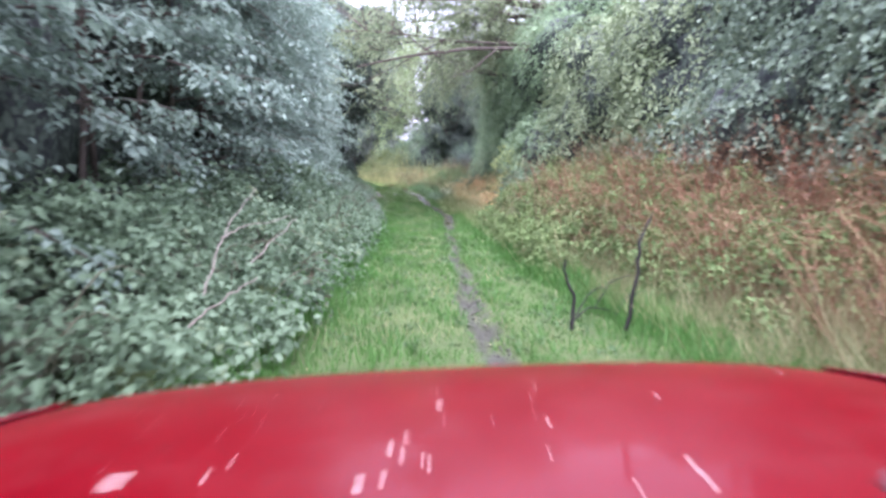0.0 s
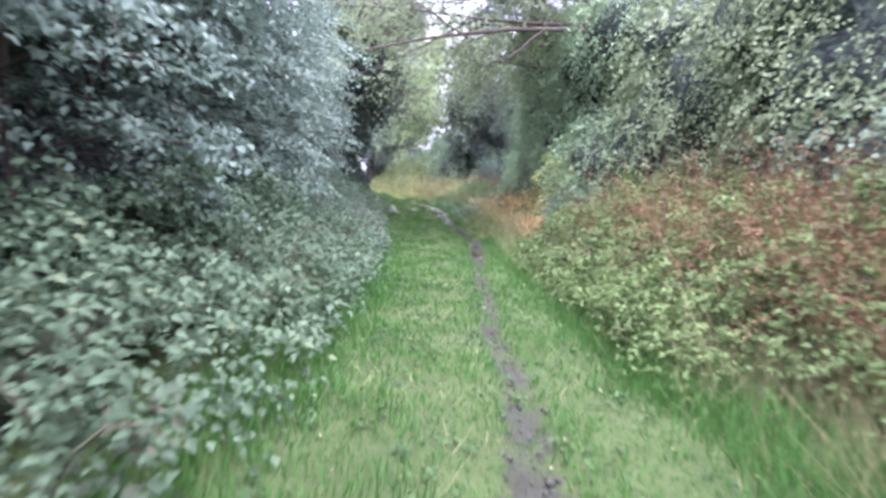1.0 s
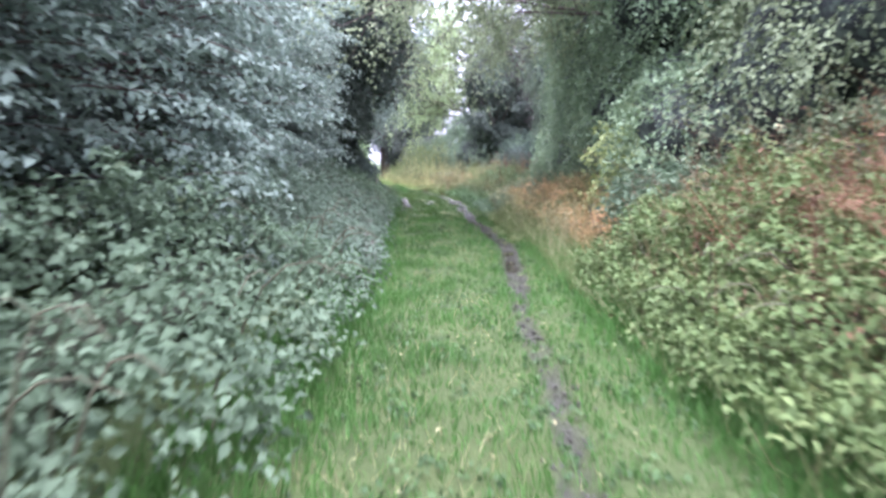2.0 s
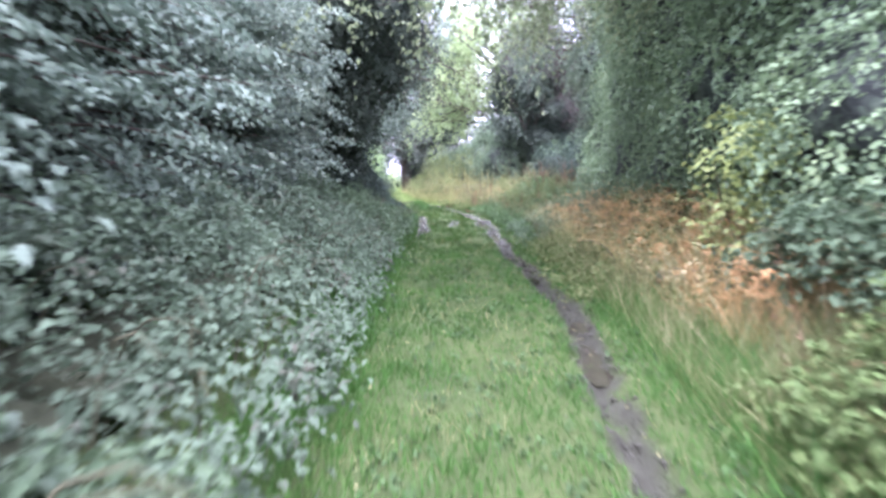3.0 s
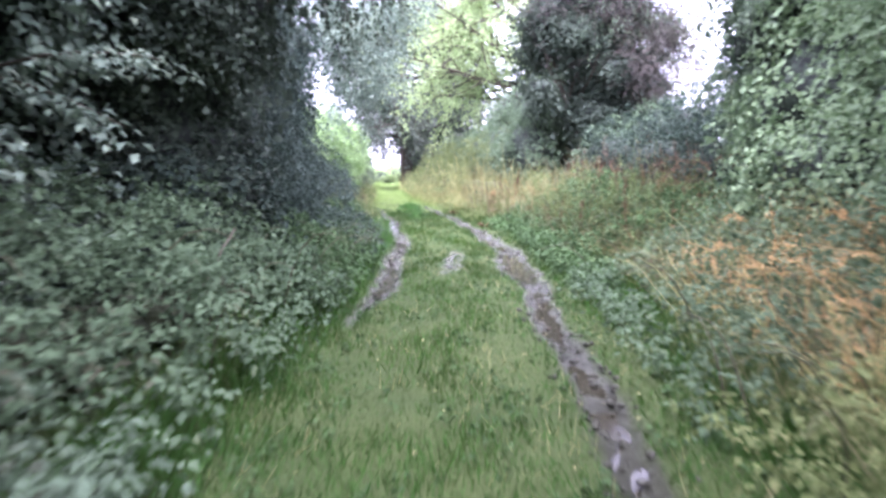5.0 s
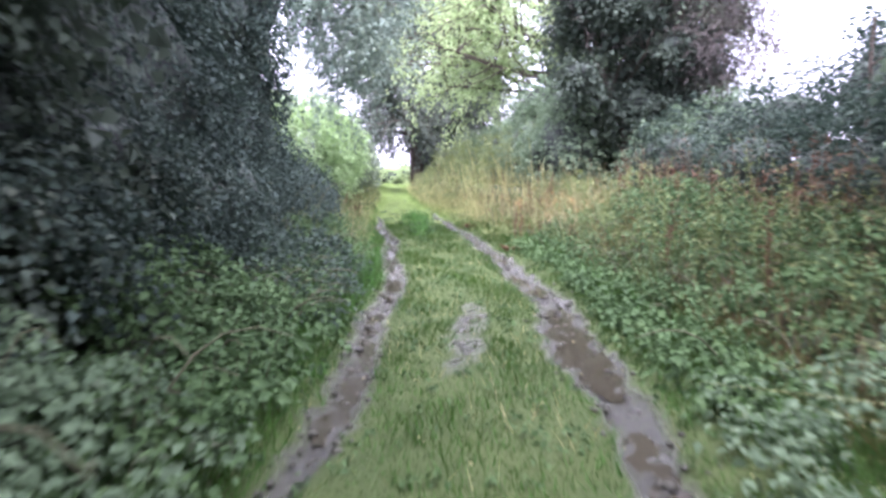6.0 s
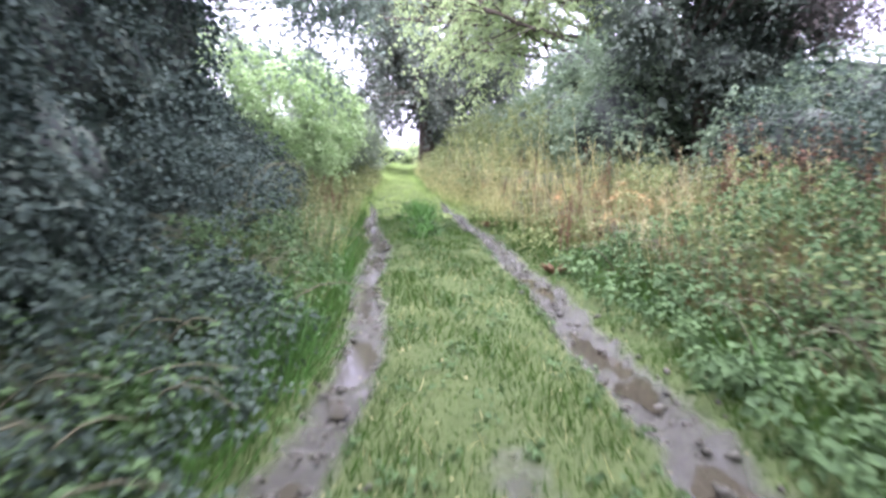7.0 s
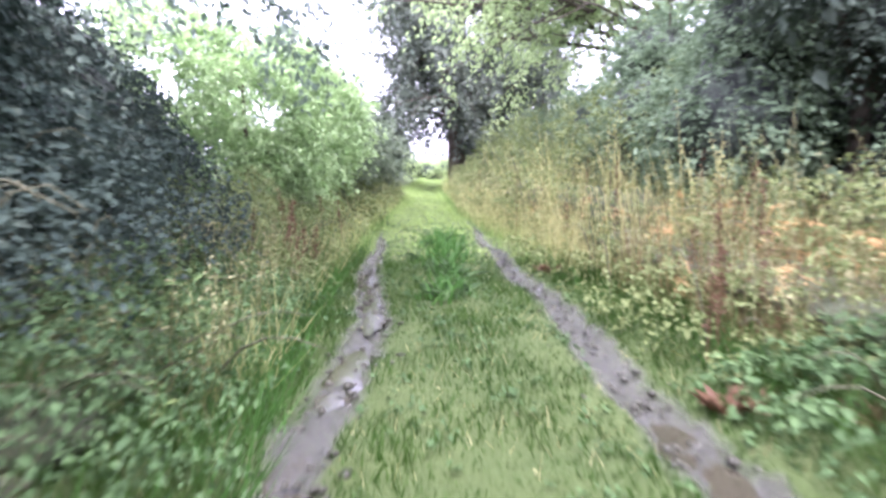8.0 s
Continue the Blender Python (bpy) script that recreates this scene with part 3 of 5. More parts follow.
# ---- low growth beside the lane ----
def low_patch(name, label, category, material, side, y0, y1, off0, off1, height, n, leaf, aspect=0.66, group="", stems=24, flat=0.85, spray=7, length=0.22, lean=0.35):
    """A mound of brambles, nettles or the like: arching stems with leaves over an uneven top."""
    root = thing(name, label, category, group)
    edge = (lambda v: along(EDGE_L, v)) if side < 0 else (lambda v: along(EDGE_R, v))
    m = max(1, int(n * 1.3) // spray)
    y = rng.uniform(y0, y1, m)
    o = off0 + (off1 - off0) * rng.uniform(0, 1, m) ** 0.9
    x = edge(y) + side * o
    rise = np.clip(o / max(0.5, 0.55 * (off1 - off0)), 0, 1) ** 0.7
    ends = np.clip(np.minimum(y - y0 + 0.3, y1 - y + 0.3) / 0.7, 0.25, 1)
    top = height * (0.28 + 0.72 * rise) * ends * (1 + 0.36 * fbm(x, y, 1.3, y0 + 2) + 0.2 * fbm(x, y, 0.5, y0))
    z = bank(x, y) + top * (1 - 0.5 * rng.uniform(0, 1, m) ** 2)
    thin = rng.uniform(0, 1, m) < np.clip(0.8 + 0.9 * fbm(x, y + z, 0.75, y0 * 0.7), 0.3, 1)
    x, y, z, m = x[thin], y[thin], z[thin], int(thin.sum())
    P = np.stack([x, y, z], 1)
    D = np.stack([-side * (0.5 + rng.normal(0, 0.5, m)), rng.normal(0, 0.8, m) - 0.25, rng.normal(lean, 0.35, m)], 1)
    attach("leaves", tri_mesh("leaves", *sprays(P, D, spray, length, leaf, aspect, 0.55, flat, 0.45)), material, root)
    items = []
    for _ in range(stems):
        yy = rng.uniform(y0 + 0.1, y1 - 0.1)
        xx = edge(yy) + side * rng.uniform(off0 + 0.25, off1)
        hh = height * rng.uniform(0.6, 1.05)
        g = float(bank(xx, yy)) - 0.05
        dx, dy = -side * rng.uniform(0.1, 0.7), rng.uniform(-0.5, 0.5)
        t = np.linspace(0, 1, 7)
        pts = np.stack([xx + dx * t ** 1.5, yy + dy * t, g + hh * np.sin(t * 2.0) / np.sin(1.57)], 1)
        items.append(tube(pts, 0.007 * (1.2 - t) + 0.0015, 4))
    attach("stem_tangle", tri_mesh("stem_tangle", *join_arrays(items)), M_STEM, root)
    # litter and old growth under the leaves, coloured dark for the shade there
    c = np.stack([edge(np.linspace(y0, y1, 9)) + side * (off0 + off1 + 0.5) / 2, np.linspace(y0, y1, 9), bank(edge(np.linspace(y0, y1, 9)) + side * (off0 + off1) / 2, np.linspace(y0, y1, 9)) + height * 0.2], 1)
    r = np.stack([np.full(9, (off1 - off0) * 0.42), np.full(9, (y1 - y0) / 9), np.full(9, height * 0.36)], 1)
    attach("old_growth", tri_mesh("old_growth", *core_mesh(c, r, 0.6)), M_SHADED_LITTER, root)
    return root


low_patch("nettle_bed", "grey-green nettles crowding the lane's edge", "nettles", M_BRAMBLE, -1, -1.5, 4.5, 0.0, 2.2, 0.85, 11000, 0.08, group="left bank growth")
low_patch("bramble_patch", "dense grey-green brambles with a few dead leaves", "bramble", M_BRAMBLE, -1, 3.5, 8.6, 0.0, 2.4, 0.85, 12000, 0.075, group="left bank growth")
low_patch("bramble_patch", "dense dark brambles at the foot of hazels", "bramble", M_BRAMBLE, -1, 8.2, 13.0, 0.0, 2.2, 0.95, 12000, 0.07, group="left bank growth")
low_patch("bramble_patch", "brambles with yellowing and brown leaves", "bramble", M_BRAMBLE_DULL, -1, 12.6, 18.0, 0.0, 2.4, 0.9, 14000, 0.065, group="left bank growth")
low_patch("bramble_patch", "tangled brambles with brown leaves", "bramble", M_BRAMBLE_DULL, -1, 17.6, 22.4, 0.0, 2.2, 0.95, 13000, 0.065, group="left bank growth")
low_patch("bramble_patch", "dark green brambles round a bare stick", "bramble", M_BRAMBLE, -1, 22.0, 26.4, 0.0, 2.0, 0.9, 12000, 0.065, group="left bank growth")
low_patch("nettle_bed", "fresh green nettles below an ivy hedge", "nettles", M_NETTLE, -1, 25.6, 29.2, 0.0, 1.8, 0.55, 7000, 0.08, group="left bank growth")
low_patch("bramble_patch", "dark low brambles below an ivy hedge", "bramble", M_BLACKTHORN, -1, 28.8, 32.0, 0.0, 1.8, 0.55, 6000, 0.06, group="left bank growth")
low_patch("bramble_patch", "dull herbs and brambles beside the rut", "herbs", M_NETTLE, -1, 31.6, 36.6, 0.0, 1.2, 0.5, 7000, 0.045, group="left bank growth")
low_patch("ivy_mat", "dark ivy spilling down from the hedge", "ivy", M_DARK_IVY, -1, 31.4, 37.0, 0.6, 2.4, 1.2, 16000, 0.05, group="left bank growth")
low_patch("verge_herbs", "yellow-green herbs thinning out to the lane", "herbs", M_VERGE, -1, 36.2, 42.0, 0.0, 2.0, 0.7, 13000, 0.045, group="left bank growth")
low_patch("verge_herbs", "pale herbs along the lane's far bend", "herbs", M_VERGE, -1, 41.5, 54.0, 0.0, 2.0, 0.8, 8000, 0.09, group="left bank growth")

low_patch("bramble_patch", "low pale brambles in dry grass", "bramble", M_BRAMBLE_OLIVE, 1, 3.6, 7.6, 0.5, 2.6, 0.7, 12000, 0.058, group="right bank growth")
low_patch("bramble_patch", "pale green brambles among dead russet stalks", "bramble", M_BRAMBLE_OLIVE, 1, 7.2, 11.4, 0.05, 2.3, 0.85, 22000, 0.062, group="right bank growth")
low_patch("bramble_patch", "broad-leaved brambles on the bank", "bramble", M_BRAMBLE_OLIVE, 1, 10.8, 14.4, 0.1, 2.3, 0.85, 17000, 0.065, group="right bank growth")
low_patch("bramble_patch", "large-leaved brambles below a yellow sapling", "bramble", M_BRAMBLE, 1, 13.8, 17.0, 0.9, 2.6, 0.85, 8000, 0.09, group="right bank growth")
low_patch("verge_herbs", "yellow-green herbs below dead bracken", "herbs", M_VERGE, 1, 18.0, 23.4, -0.3, 2.0, 0.6, 10000, 0.06, group="right bank growth")
low_patch("bramble_patch", "green brambles and herbs at the hedge's foot", "bramble", M_BRAMBLE, 1, 23.0, 27.6, -0.3, 2.3, 0.75, 10000, 0.065, group="right bank growth")
low_patch("nettle_bed", "green nettles spreading to the wheel rut", "nettles", M_NETTLE, 1, 26.8, 31.6, -0.3, 2.2, 0.6, 11000, 0.075, group="right bank growth")
low_patch("nettle_bed", "nettles in tall yellowing grass", "nettles", M_NETTLE, 1, 31.2, 35.4, -0.3, 2.3, 0.7, 9000, 0.07, group="right bank growth")
low_patch("verge_herbs", "yellowing herbs and grass on the sunny bank", "herbs", M_VERGE, 1, 35.0, 41.0, -0.3, 2.4, 0.75, 8000, 0.05, group="right bank growth")
low_patch("verge_herbs", "tall pale herbs along the far bank", "herbs", M_VERGE, 1, 40.5, 54.0, 0.0, 2.4, 1.75, 15000, 0.065, group="right bank growth")


def bracken(label, y0, y1, off0, off1, n, height, material, category="bracken"):
    """Dead fronds: arching stalks with flat rows of leaflets."""
    root = thing("bracken_patch" if category == "bracken" else "dead_herb_patch", label, category, "dead growth on the bank")
    y = rng.uniform(y0, y1, n)
    x = along(EDGE_R, y) + rng.uniform(off0, off1, n)
    P = np.stack([x, y, bank(x, y) + height * rng.uniform(0.25, 0.75, n)], 1)
    D = np.stack([rng.normal(-0.35, 0.6, n), rng.normal(-0.2, 0.6, n), rng.uniform(0.2, 1.0, n)], 1)
    attach("fronds", tri_mesh("fronds", *sprays(P, D, 36, height * 0.55, 0.048, 0.28, 0.75, 0.6, 0.35, 1.1)), material, root)
    items = []
    for k in range(n):
        g = np.array([P[k, 0], P[k, 1], float(bank(P[k, 0], P[k, 1])) - 0.03])
        e = P[k] + unit(D[k]) * height * 0.5
        items.append(tube([g + rng.normal(0, 0.06, 3) * [1, 1, 0], (g + P[k]) / 2 + rng.normal(0, 0.02, 3), P[k], e - UP * 0.12], [0.006, 0.005, 0.004, 0.002], 4))
    attach("stalk_tangle", tri_mesh("stalk_tangle", *join_arrays(items)), material, root)
    return root


bracken("orange-brown dead bracken on the bank", 15.6, 18.5, 0.7, 2.3, 80, 0.8, M_BRACKEN)
bracken("orange-brown dead bracken leaning over grass", 18.5, 22.0, 0.45, 2.2, 140, 0.95, M_BRACKEN)
bracken("collapsed orange bracken at the hedge's foot", 22.0, 26.0, 0.5, 2.2, 130, 0.9, M_BRACKEN)
bracken("rust-coloured bracken below the ivy", 12.0, 15.2, 1.1, 2.8, 80, 0.85, M_BRACKEN)
bracken("dead russet willowherb with bare stems", 2.0, 6.5, 1.0, 3.2, 150, 1.15, M_RUSSET, "dead herbs")
bracken("dead russet willowherb in pale grass", 6.5, 10.5, 0.9, 3.0, 160, 1.2, M_RUSSET, "dead herbs")
bracken("dead russet stems below an ivy hedge", 10.5, 14.0, 1.0, 3.0, 120, 1.2, M_RUSSET, "dead herbs")
bracken("rusty dead stems beside the hedge", 27.5, 32.0, 2.0, 3.6, 80, 1.3, M_RUSSET, "dead herbs")
bracken("orange dead stems among tall grass", 36.0, 42.0, 0.5, 2.0, 45, 0.8, M_BRACKEN, "dead herbs")


def herb_stand(label, category, material, side, y0, y1, off0, off1, n, h0, h1, leaf, leaves=16, aspect=0.3, group="standing herbs", top=None):
    """Upright leafy stems of willowherb, nettle or thistle, each leaning its own way; top: a second material for the upper third."""
    root = thing("herb_stand", label, category, group)
    y = rng.uniform(y0, y1, n)
    x = along(EDGE_R if side > 0 else EDGE_L, y) + side * rng.uniform(off0, off1, n)
    keep = fbm(x, y, 0.9, y0) > rng.uniform(-0.9, 0.35, n)
    x, y = x[keep], y[keep]
    m = len(x)
    h = rng.uniform(h0, h1, m) * np.clip(1 + 0.3 * fbm(x, y, 0.8, y0 + 5), 0.6, 1.4)
    g = ground_at(x, y) - 0.03
    lean = rng.normal(0, 0.16, (m, 2)) - [[side * 0.1, 0.04]]
    t = np.linspace(0, 1, 5)
    stems, k = [], np.linspace(0.22, 1.0, leaves)
    for i in range(m):
        stems.append(tube(np.stack([x[i] + lean[i, 0] * h[i] * t ** 1.7, y[i] + lean[i, 1] * h[i] * t ** 1.7, g[i] + h[i] * t], 1), 0.005 * (1.35 - t), 3))
    kk = k[None] + rng.uniform(-0.02, 0.02, (m, leaves))
    P = np.stack([x[:, None] + lean[:, :1] * h[:, None] * kk ** 1.7, y[:, None] + lean[:, 1:] * h[:, None] * kk ** 1.7, g[:, None] + h[:, None] * kk], -1)
    a = rng.uniform(0, 6.28, (m, 1)) + np.arange(leaves)[None] * 2.4 + rng.normal(0, 0.3, (m, leaves))
    D = np.stack([np.cos(a), np.sin(a), rng.normal(0.15, 0.35, a.shape)], -1)
    size = leaf * (1.15 - 0.6 * kk) * rng.uniform(0.7, 1.25, kk.shape)
    up = kk > 0.6 if top else kk > 9
    for sel, mat in ((~up, material), (up, top)):
        if sel.any():
            v = leaf_arrays(P[sel], D[sel], unit(UP + rng.normal(0, 0.35, (int(sel.sum()), 3))), size[sel], size[sel] * aspect)
            attach("leaves" if mat is material else "seed_head", tri_mesh("leaves", *v), mat, root)
    attach("stem_tangle", tri_mesh("stem_tangle", *join_arrays(stems)), top or M_STEM, root)
    return root


herb_stand("tall dying willowherb with russet tops", "willowherb", M_RUSSET, 1, 3.5, 8.0, 1.2, 3.2, 260, 1.0, 1.55, 0.11, top=M_RUSSET)
herb_stand("dying willowherb with red-brown stems", "willowherb", M_RUSSET, 1, 8.0, 12.5, 1.1, 3.0, 260, 1.0, 1.5, 0.11, top=M_RUSSET)
herb_stand("russet willowherb in front of an ivy hedge", "willowherb", M_RUSSET, 1, 12.5, 15.4, 1.3, 2.8, 110, 0.8, 1.2, 0.1, top=M_DOCK)
herb_stand("broken red-brown dock and willowherb stalks", "dock", M_DOCK, 1, 7.5, 14.5, 0.2, 1.8, 110, 0.55, 1.0, 0.07, leaves=12, top=M_DOCK)
herb_stand("broken red-brown stalks among brambles", "dock", M_RUSSET, 1, 7.0, 13.5, 0.7, 2.5, 320, 0.8, 1.3, 0.08, leaves=12, top=M_DOCK)
herb_stand("yellow-green herbs coming up through dead bracken", "herbs", M_VERGE, 1, 16.0, 21.0, 0.3, 2.0, 190, 0.4, 0.85, 0.09, aspect=0.4, top=M_STRAW)
herb_stand("blue-green herbs coming up through orange bracken", "herbs", M_BRAMBLE, 1, 20.5, 26.0, 0.5, 2.2, 210, 0.4, 0.9, 0.1, aspect=0.5)
herb_stand("green willowherb at the hedge's foot", "willowherb", M_VERGE, 1, 25.5, 30.0, 0.6, 2.4, 170, 0.6, 1.1, 0.1)
herb_stand("tall nettles and thistles going to seed", "nettles", M_NETTLE, 1, 29.5, 34.0, 0.3, 2.3, 230, 0.6, 1.15, 0.11, aspect=0.42, top=M_VERGE)
herb_stand("yellow-green willowherb with pale seed tops", "willowherb", M_VERGE, 1, 33.5, 38.5, 0.2, 2.3, 260, 0.6, 1.15, 0.08, leaves=20, top=M_STRAW)
herb_stand("tall yellowing herbs along the bank", "herbs", M_VERGE, 1, 38.0, 46.0, 0.1, 1.8, 300, 0.8, 1.5, 0.075, leaves=24, top=M_PALE_STRAW)
herb_stand("reddish docks and thistles below the hedge", "dock", M_DOCK, 1, 32.0, 36.5, 1.8, 2.9, 90, 0.9, 1.35, 0.12, aspect=0.35, top=M_DOCK)
herb_stand("mixed green and brown herbs beside the rut", "herbs", M_NETTLE, -1, 33.5, 39.5, 0.1, 1.1, 170, 0.35, 0.75, 0.09, top=M_BRAMBLE_OLIVE)
herb_stand("brown dying herbs leaning over the rut", "dead herbs", M_BRAMBLE_OLIVE, -1, 34.0, 38.5, 0.25, 1.3, 150, 0.35, 0.75, 0.09, aspect=0.3, top=M_STRAW)
herb_stand("young nettles along the lane's edge", "nettles", M_NETTLE, -1, 25.5, 31.5, 0.05, 1.2, 190, 0.3, 0.65, 0.11, aspect=0.45)


def dock_plant(x, y, h, group):
    """A red-brown dock stalk with knots of seed up its length."""
    root = thing("dock_stalk", "upright red-brown dead dock stalk with seed knots", "dock", group, (x, y, float(bank(x, y)) - 0.02))
    t = np.linspace(0, 1, 7)
    lean = rng.normal(0, 0.06, 2)
    pts = np.stack([lean[0] * h * t ** 1.5, lean[1] * h * t ** 1.5, h * t], 1)
    attach("stalk", tri_mesh("stalk", *tube(pts, 0.008 * (1.3 - t), 5)), M_DOCK, root)
    m = 90
    k = rng.uniform(0.35, 1, m)
    P = np.stack([np.interp(k, t, pts[:, 0]), np.interp(k, t, pts[:, 1]), h * k], 1) + rng.normal(0, 0.018, (m, 3))
    a = rng.uniform(0, 6.28, m)
    D = np.stack([np.cos(a), np.sin(a), 0.6 + 0 * a], 1)
    attach("seed_head", tri_mesh("seed_head", *leaf_arrays(P, D, unit(rng.normal(0, 1, (m, 3))), rng.uniform(0.02, 0.05, m), 0.02)), M_DOCK, root)
    return root


for k in range(34):
    yy = float(rng.uniform(27, 46))
    dock_plant(float(along(EDGE_R, yy)) + float(rng.uniform(0.25, 2.0)), yy, float(rng.uniform(0.7, 1.35)), "dock stalks on the bank")
for k in range(8):
    yy = float(rng.uniform(36, 42))
    dock_plant(float(along(EDGE_L, yy)) - float(rng.uniform(0.1, 0.8)), yy, float(rng.uniform(0.6, 1.0)), "dock stalks on the bank")
for k in range(12):
    yy = float(rng.uniform(5, 14))
    dock_plant(float(along(EDGE_R, yy)) + float(rng.uniform(0.4, 2.4)), yy, float(rng.uniform(0.7, 1.2)), "dock stalks on the bank")


for xx, yy, hh in ((-0.35, 35.6, 0.7), (-0.25, 35.75, 0.8), (0.1, 36.1, 0.8), (0.05, 36.9, 0.9), (-0.1, 37.4, 0.7), (-3.75, 36.9, 0.6), (-3.9, 37.2, 0.75), (-3.82, 37.5, 0.65), (2.6, 30.6, 1.2), (2.75, 30.9, 1.3), (2.9, 30.5, 1.25), (3.0, 31.2, 1.3)):
    dock_plant(xx, yy, hh, "dock stalks on the bank")


def dock_rosette(x, y, r):
    """A spread of broad dying dock leaves close to the ground."""
    root = thing("dock_rosette", "low dock plant with red-brown dying leaves", "dock", "dying docks by the rut", (x, y, float(ground_at(x, y))))
    m = 26
    a = rng.uniform(0, 6.28, m)
    D = np.stack([np.cos(a), np.sin(a), rng.uniform(0.2, 1.3, m)], 1)
    P = np.stack([np.cos(a) * 0.03, np.sin(a) * 0.03, np.full(m, 0.0)], 1)
    attach("leaves", tri_mesh("leaves", *leaf_arrays(P, D, unit(UP + rng.normal(0, 0.5, (m, 3))), r * rng.uniform(0.6, 1.1, m), r * 0.3)), M_DOCK, root)
    return root


for xx, yy, rr in ((-0.44, 34.75, 0.2), (-0.3, 34.95, 0.16), (0.25, 34.6, 0.22), (-1.35, 38.9, 0.2)):
    dock_rosette(xx, yy, rr)


# ---- hedges and trees ----
def leafy_mass(root, c, r, n, spray, length, leaf, material, face, aspect=0.62, droop=0.4, flat=0.75, outward=0.6, core=0.72, floor=0.15, depth=0.25, jitter=0.4, extra=None):
    if extra is not None:
        c, r = np.concatenate([c, extra[0]]), np.concatenate([r, extra[1]])
    P, D = on_lobes(c, r, max(1, n // spray), face, depth, 0.75, floor)
    D = unit(D * outward + rng.normal(0, 0.45, D.shape) * [1, 1, 0.4])
    near = sprays(P - D * length * 0.5, D, spray, length, leaf, aspect, droop, flat, jitter)
    # fewer and larger leaves close off the field side
    P, D = on_lobes(c, r, max(1, n // spray // 8), tuple(-v for v in unit(np.array(face, float))), depth, 1.0, floor)
    far = sprays(P - D * length * 0.4, D, spray, length * 1.5, leaf * 2.3, aspect, droop, flat, jitter)
    attach("crown", tri_mesh("crown", *join_arrays([near, far])), material, root)
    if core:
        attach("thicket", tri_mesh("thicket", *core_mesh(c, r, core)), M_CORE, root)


def wood(root, base, height, r0, limbs=6, reach=1.6, lean=(0, 0), name="trunk", branch_r=0.3):
    g = np.array([base[0], base[1], float(bank(base[0], base[1])) - 0.1])
    tr, pts = limb(g, g + [lean[0], lean[1], height], r0, r0 * 0.35, 0.12, 10)
    attach(name, tri_mesh(name, *tr), M_BARK, root)
    items = []
    for _ in range(limbs):
        k = rng.integers(3, 9)
        a = rng.uniform(0, 6.28)
        e = pts[k] + np.array([np.cos(a), np.sin(a), rng.uniform(0.2, 0.9)]) * reach * rng.uniform(0.6, 1.1)
        items.append(limb(pts[k], e, r0 * branch_r, 0.012, 0.25)[0])
    if items:
        attach("limbs", tri_mesh("limbs", *join_arrays(items)), M_BARK, root)
    return pts


def hazel(label, x, y0, y1, height, boughs, leaf=0.095, material=M_HAZEL, low=1.15, back=2.4, bare=0):
    """Many thin stems with long boughs that arch out to the lane, each bough a drooping layer of leafy twigs over a dark inside."""
    root = thing("hazel_tree", label, "hazel", "hazels along the lane")
    c, r = lobes_along(x - back, y0, x - back, y1, height, 2.0, 16, 0.8)
    r[:, 0] *= 0.7
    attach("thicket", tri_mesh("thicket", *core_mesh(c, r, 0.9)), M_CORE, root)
    y = rng.uniform(y0, y1, boughs)
    z = low + (height - low) * rng.uniform(0, 1, boughs) ** 0.9
    # boughs grow in tiers, with gaps between them
    z = z + 0.16 * np.sin(z * 7.0 + y * 1.3)
    S = np.stack([x - back * 0.62 + rng.normal(0, 0.22, boughs), y + rng.normal(0, 0.3, boughs), z - 0.25], 1)
    reach = back * 0.62 + rng.uniform(-0.85, 0.2, boughs) - 0.3 * np.clip(1.8 - z, 0, 1) + 0.25 * fbm(y, z, 1.6, y0)
    W = unit(np.stack([np.ones(boughs), rng.normal(-0.15, 0.45, boughs), rng.normal(0.25, 0.2, boughs)], 1))
    wood_, P, D = [], [], []
    t = np.linspace(0, 1, 6)[:, None]
    k = 15
    for i in range(boughs):
        L = reach[i] / W[i, 0]
        sag = rng.uniform(0.18, 0.4)
        pts = S[i] + W[i] * L * t - UP * sag * L * t ** 2
        wood_.append(tube(pts, 0.013 * (1.2 - t[:, 0]) + 0.002, 4))
        u = rng.uniform(0.2, 1.0, (k, 1)) ** 0.75
        side = unit(np.cross(W[i], UP))
        P.append(S[i] + W[i] * L * u - UP * sag * L * u ** 2 + rng.normal(0, 0.025, (k, 3)))
        D.append(W[i] * 0.75 + side * np.where(np.arange(k) % 2, 1, -1)[:, None] * rng.uniform(0.4, 1.1, (k, 1)) - UP * 0.25)
    attach("branchwork", tri_mesh("branchwork", *join_arrays(wood_)), M_BARK, root)
    P, D = np.concatenate(P), np.concatenate(D)
    Q, E = on_lobes(c, r, 420, (-0.95, 0, 0.3), 0.1, 1.0, 0.1)
    attach("crown", tri_mesh("crown", *join_arrays([sprays(P, D, 9, 0.42, leaf, 0.62, 0.35, 0.88, 0.24), sprays(Q, E, 9, 0.55, leaf * 1.6, 0.62, 0.35, 0.7, 0.3)])), material, root)
    for q in range(7):
        yy = y0 + (y1 - y0) * (q + rng.uniform(0.2, 0.8)) / 7
        gx_ = x - back * 0.62 + rng.uniform(-0.3, 0.3)
        gz = np.array([gx_, yy, float(bank(gx_, yy)) - 0.1])
        attach("stem", tri_mesh("stem", *limb(gz, gz + [rng.uniform(-0.3, 0.5), rng.uniform(-0.5, 0.5), height * 0.85], 0.045, 0.015, 0.25)[0]), M_BARK, root)
    return root


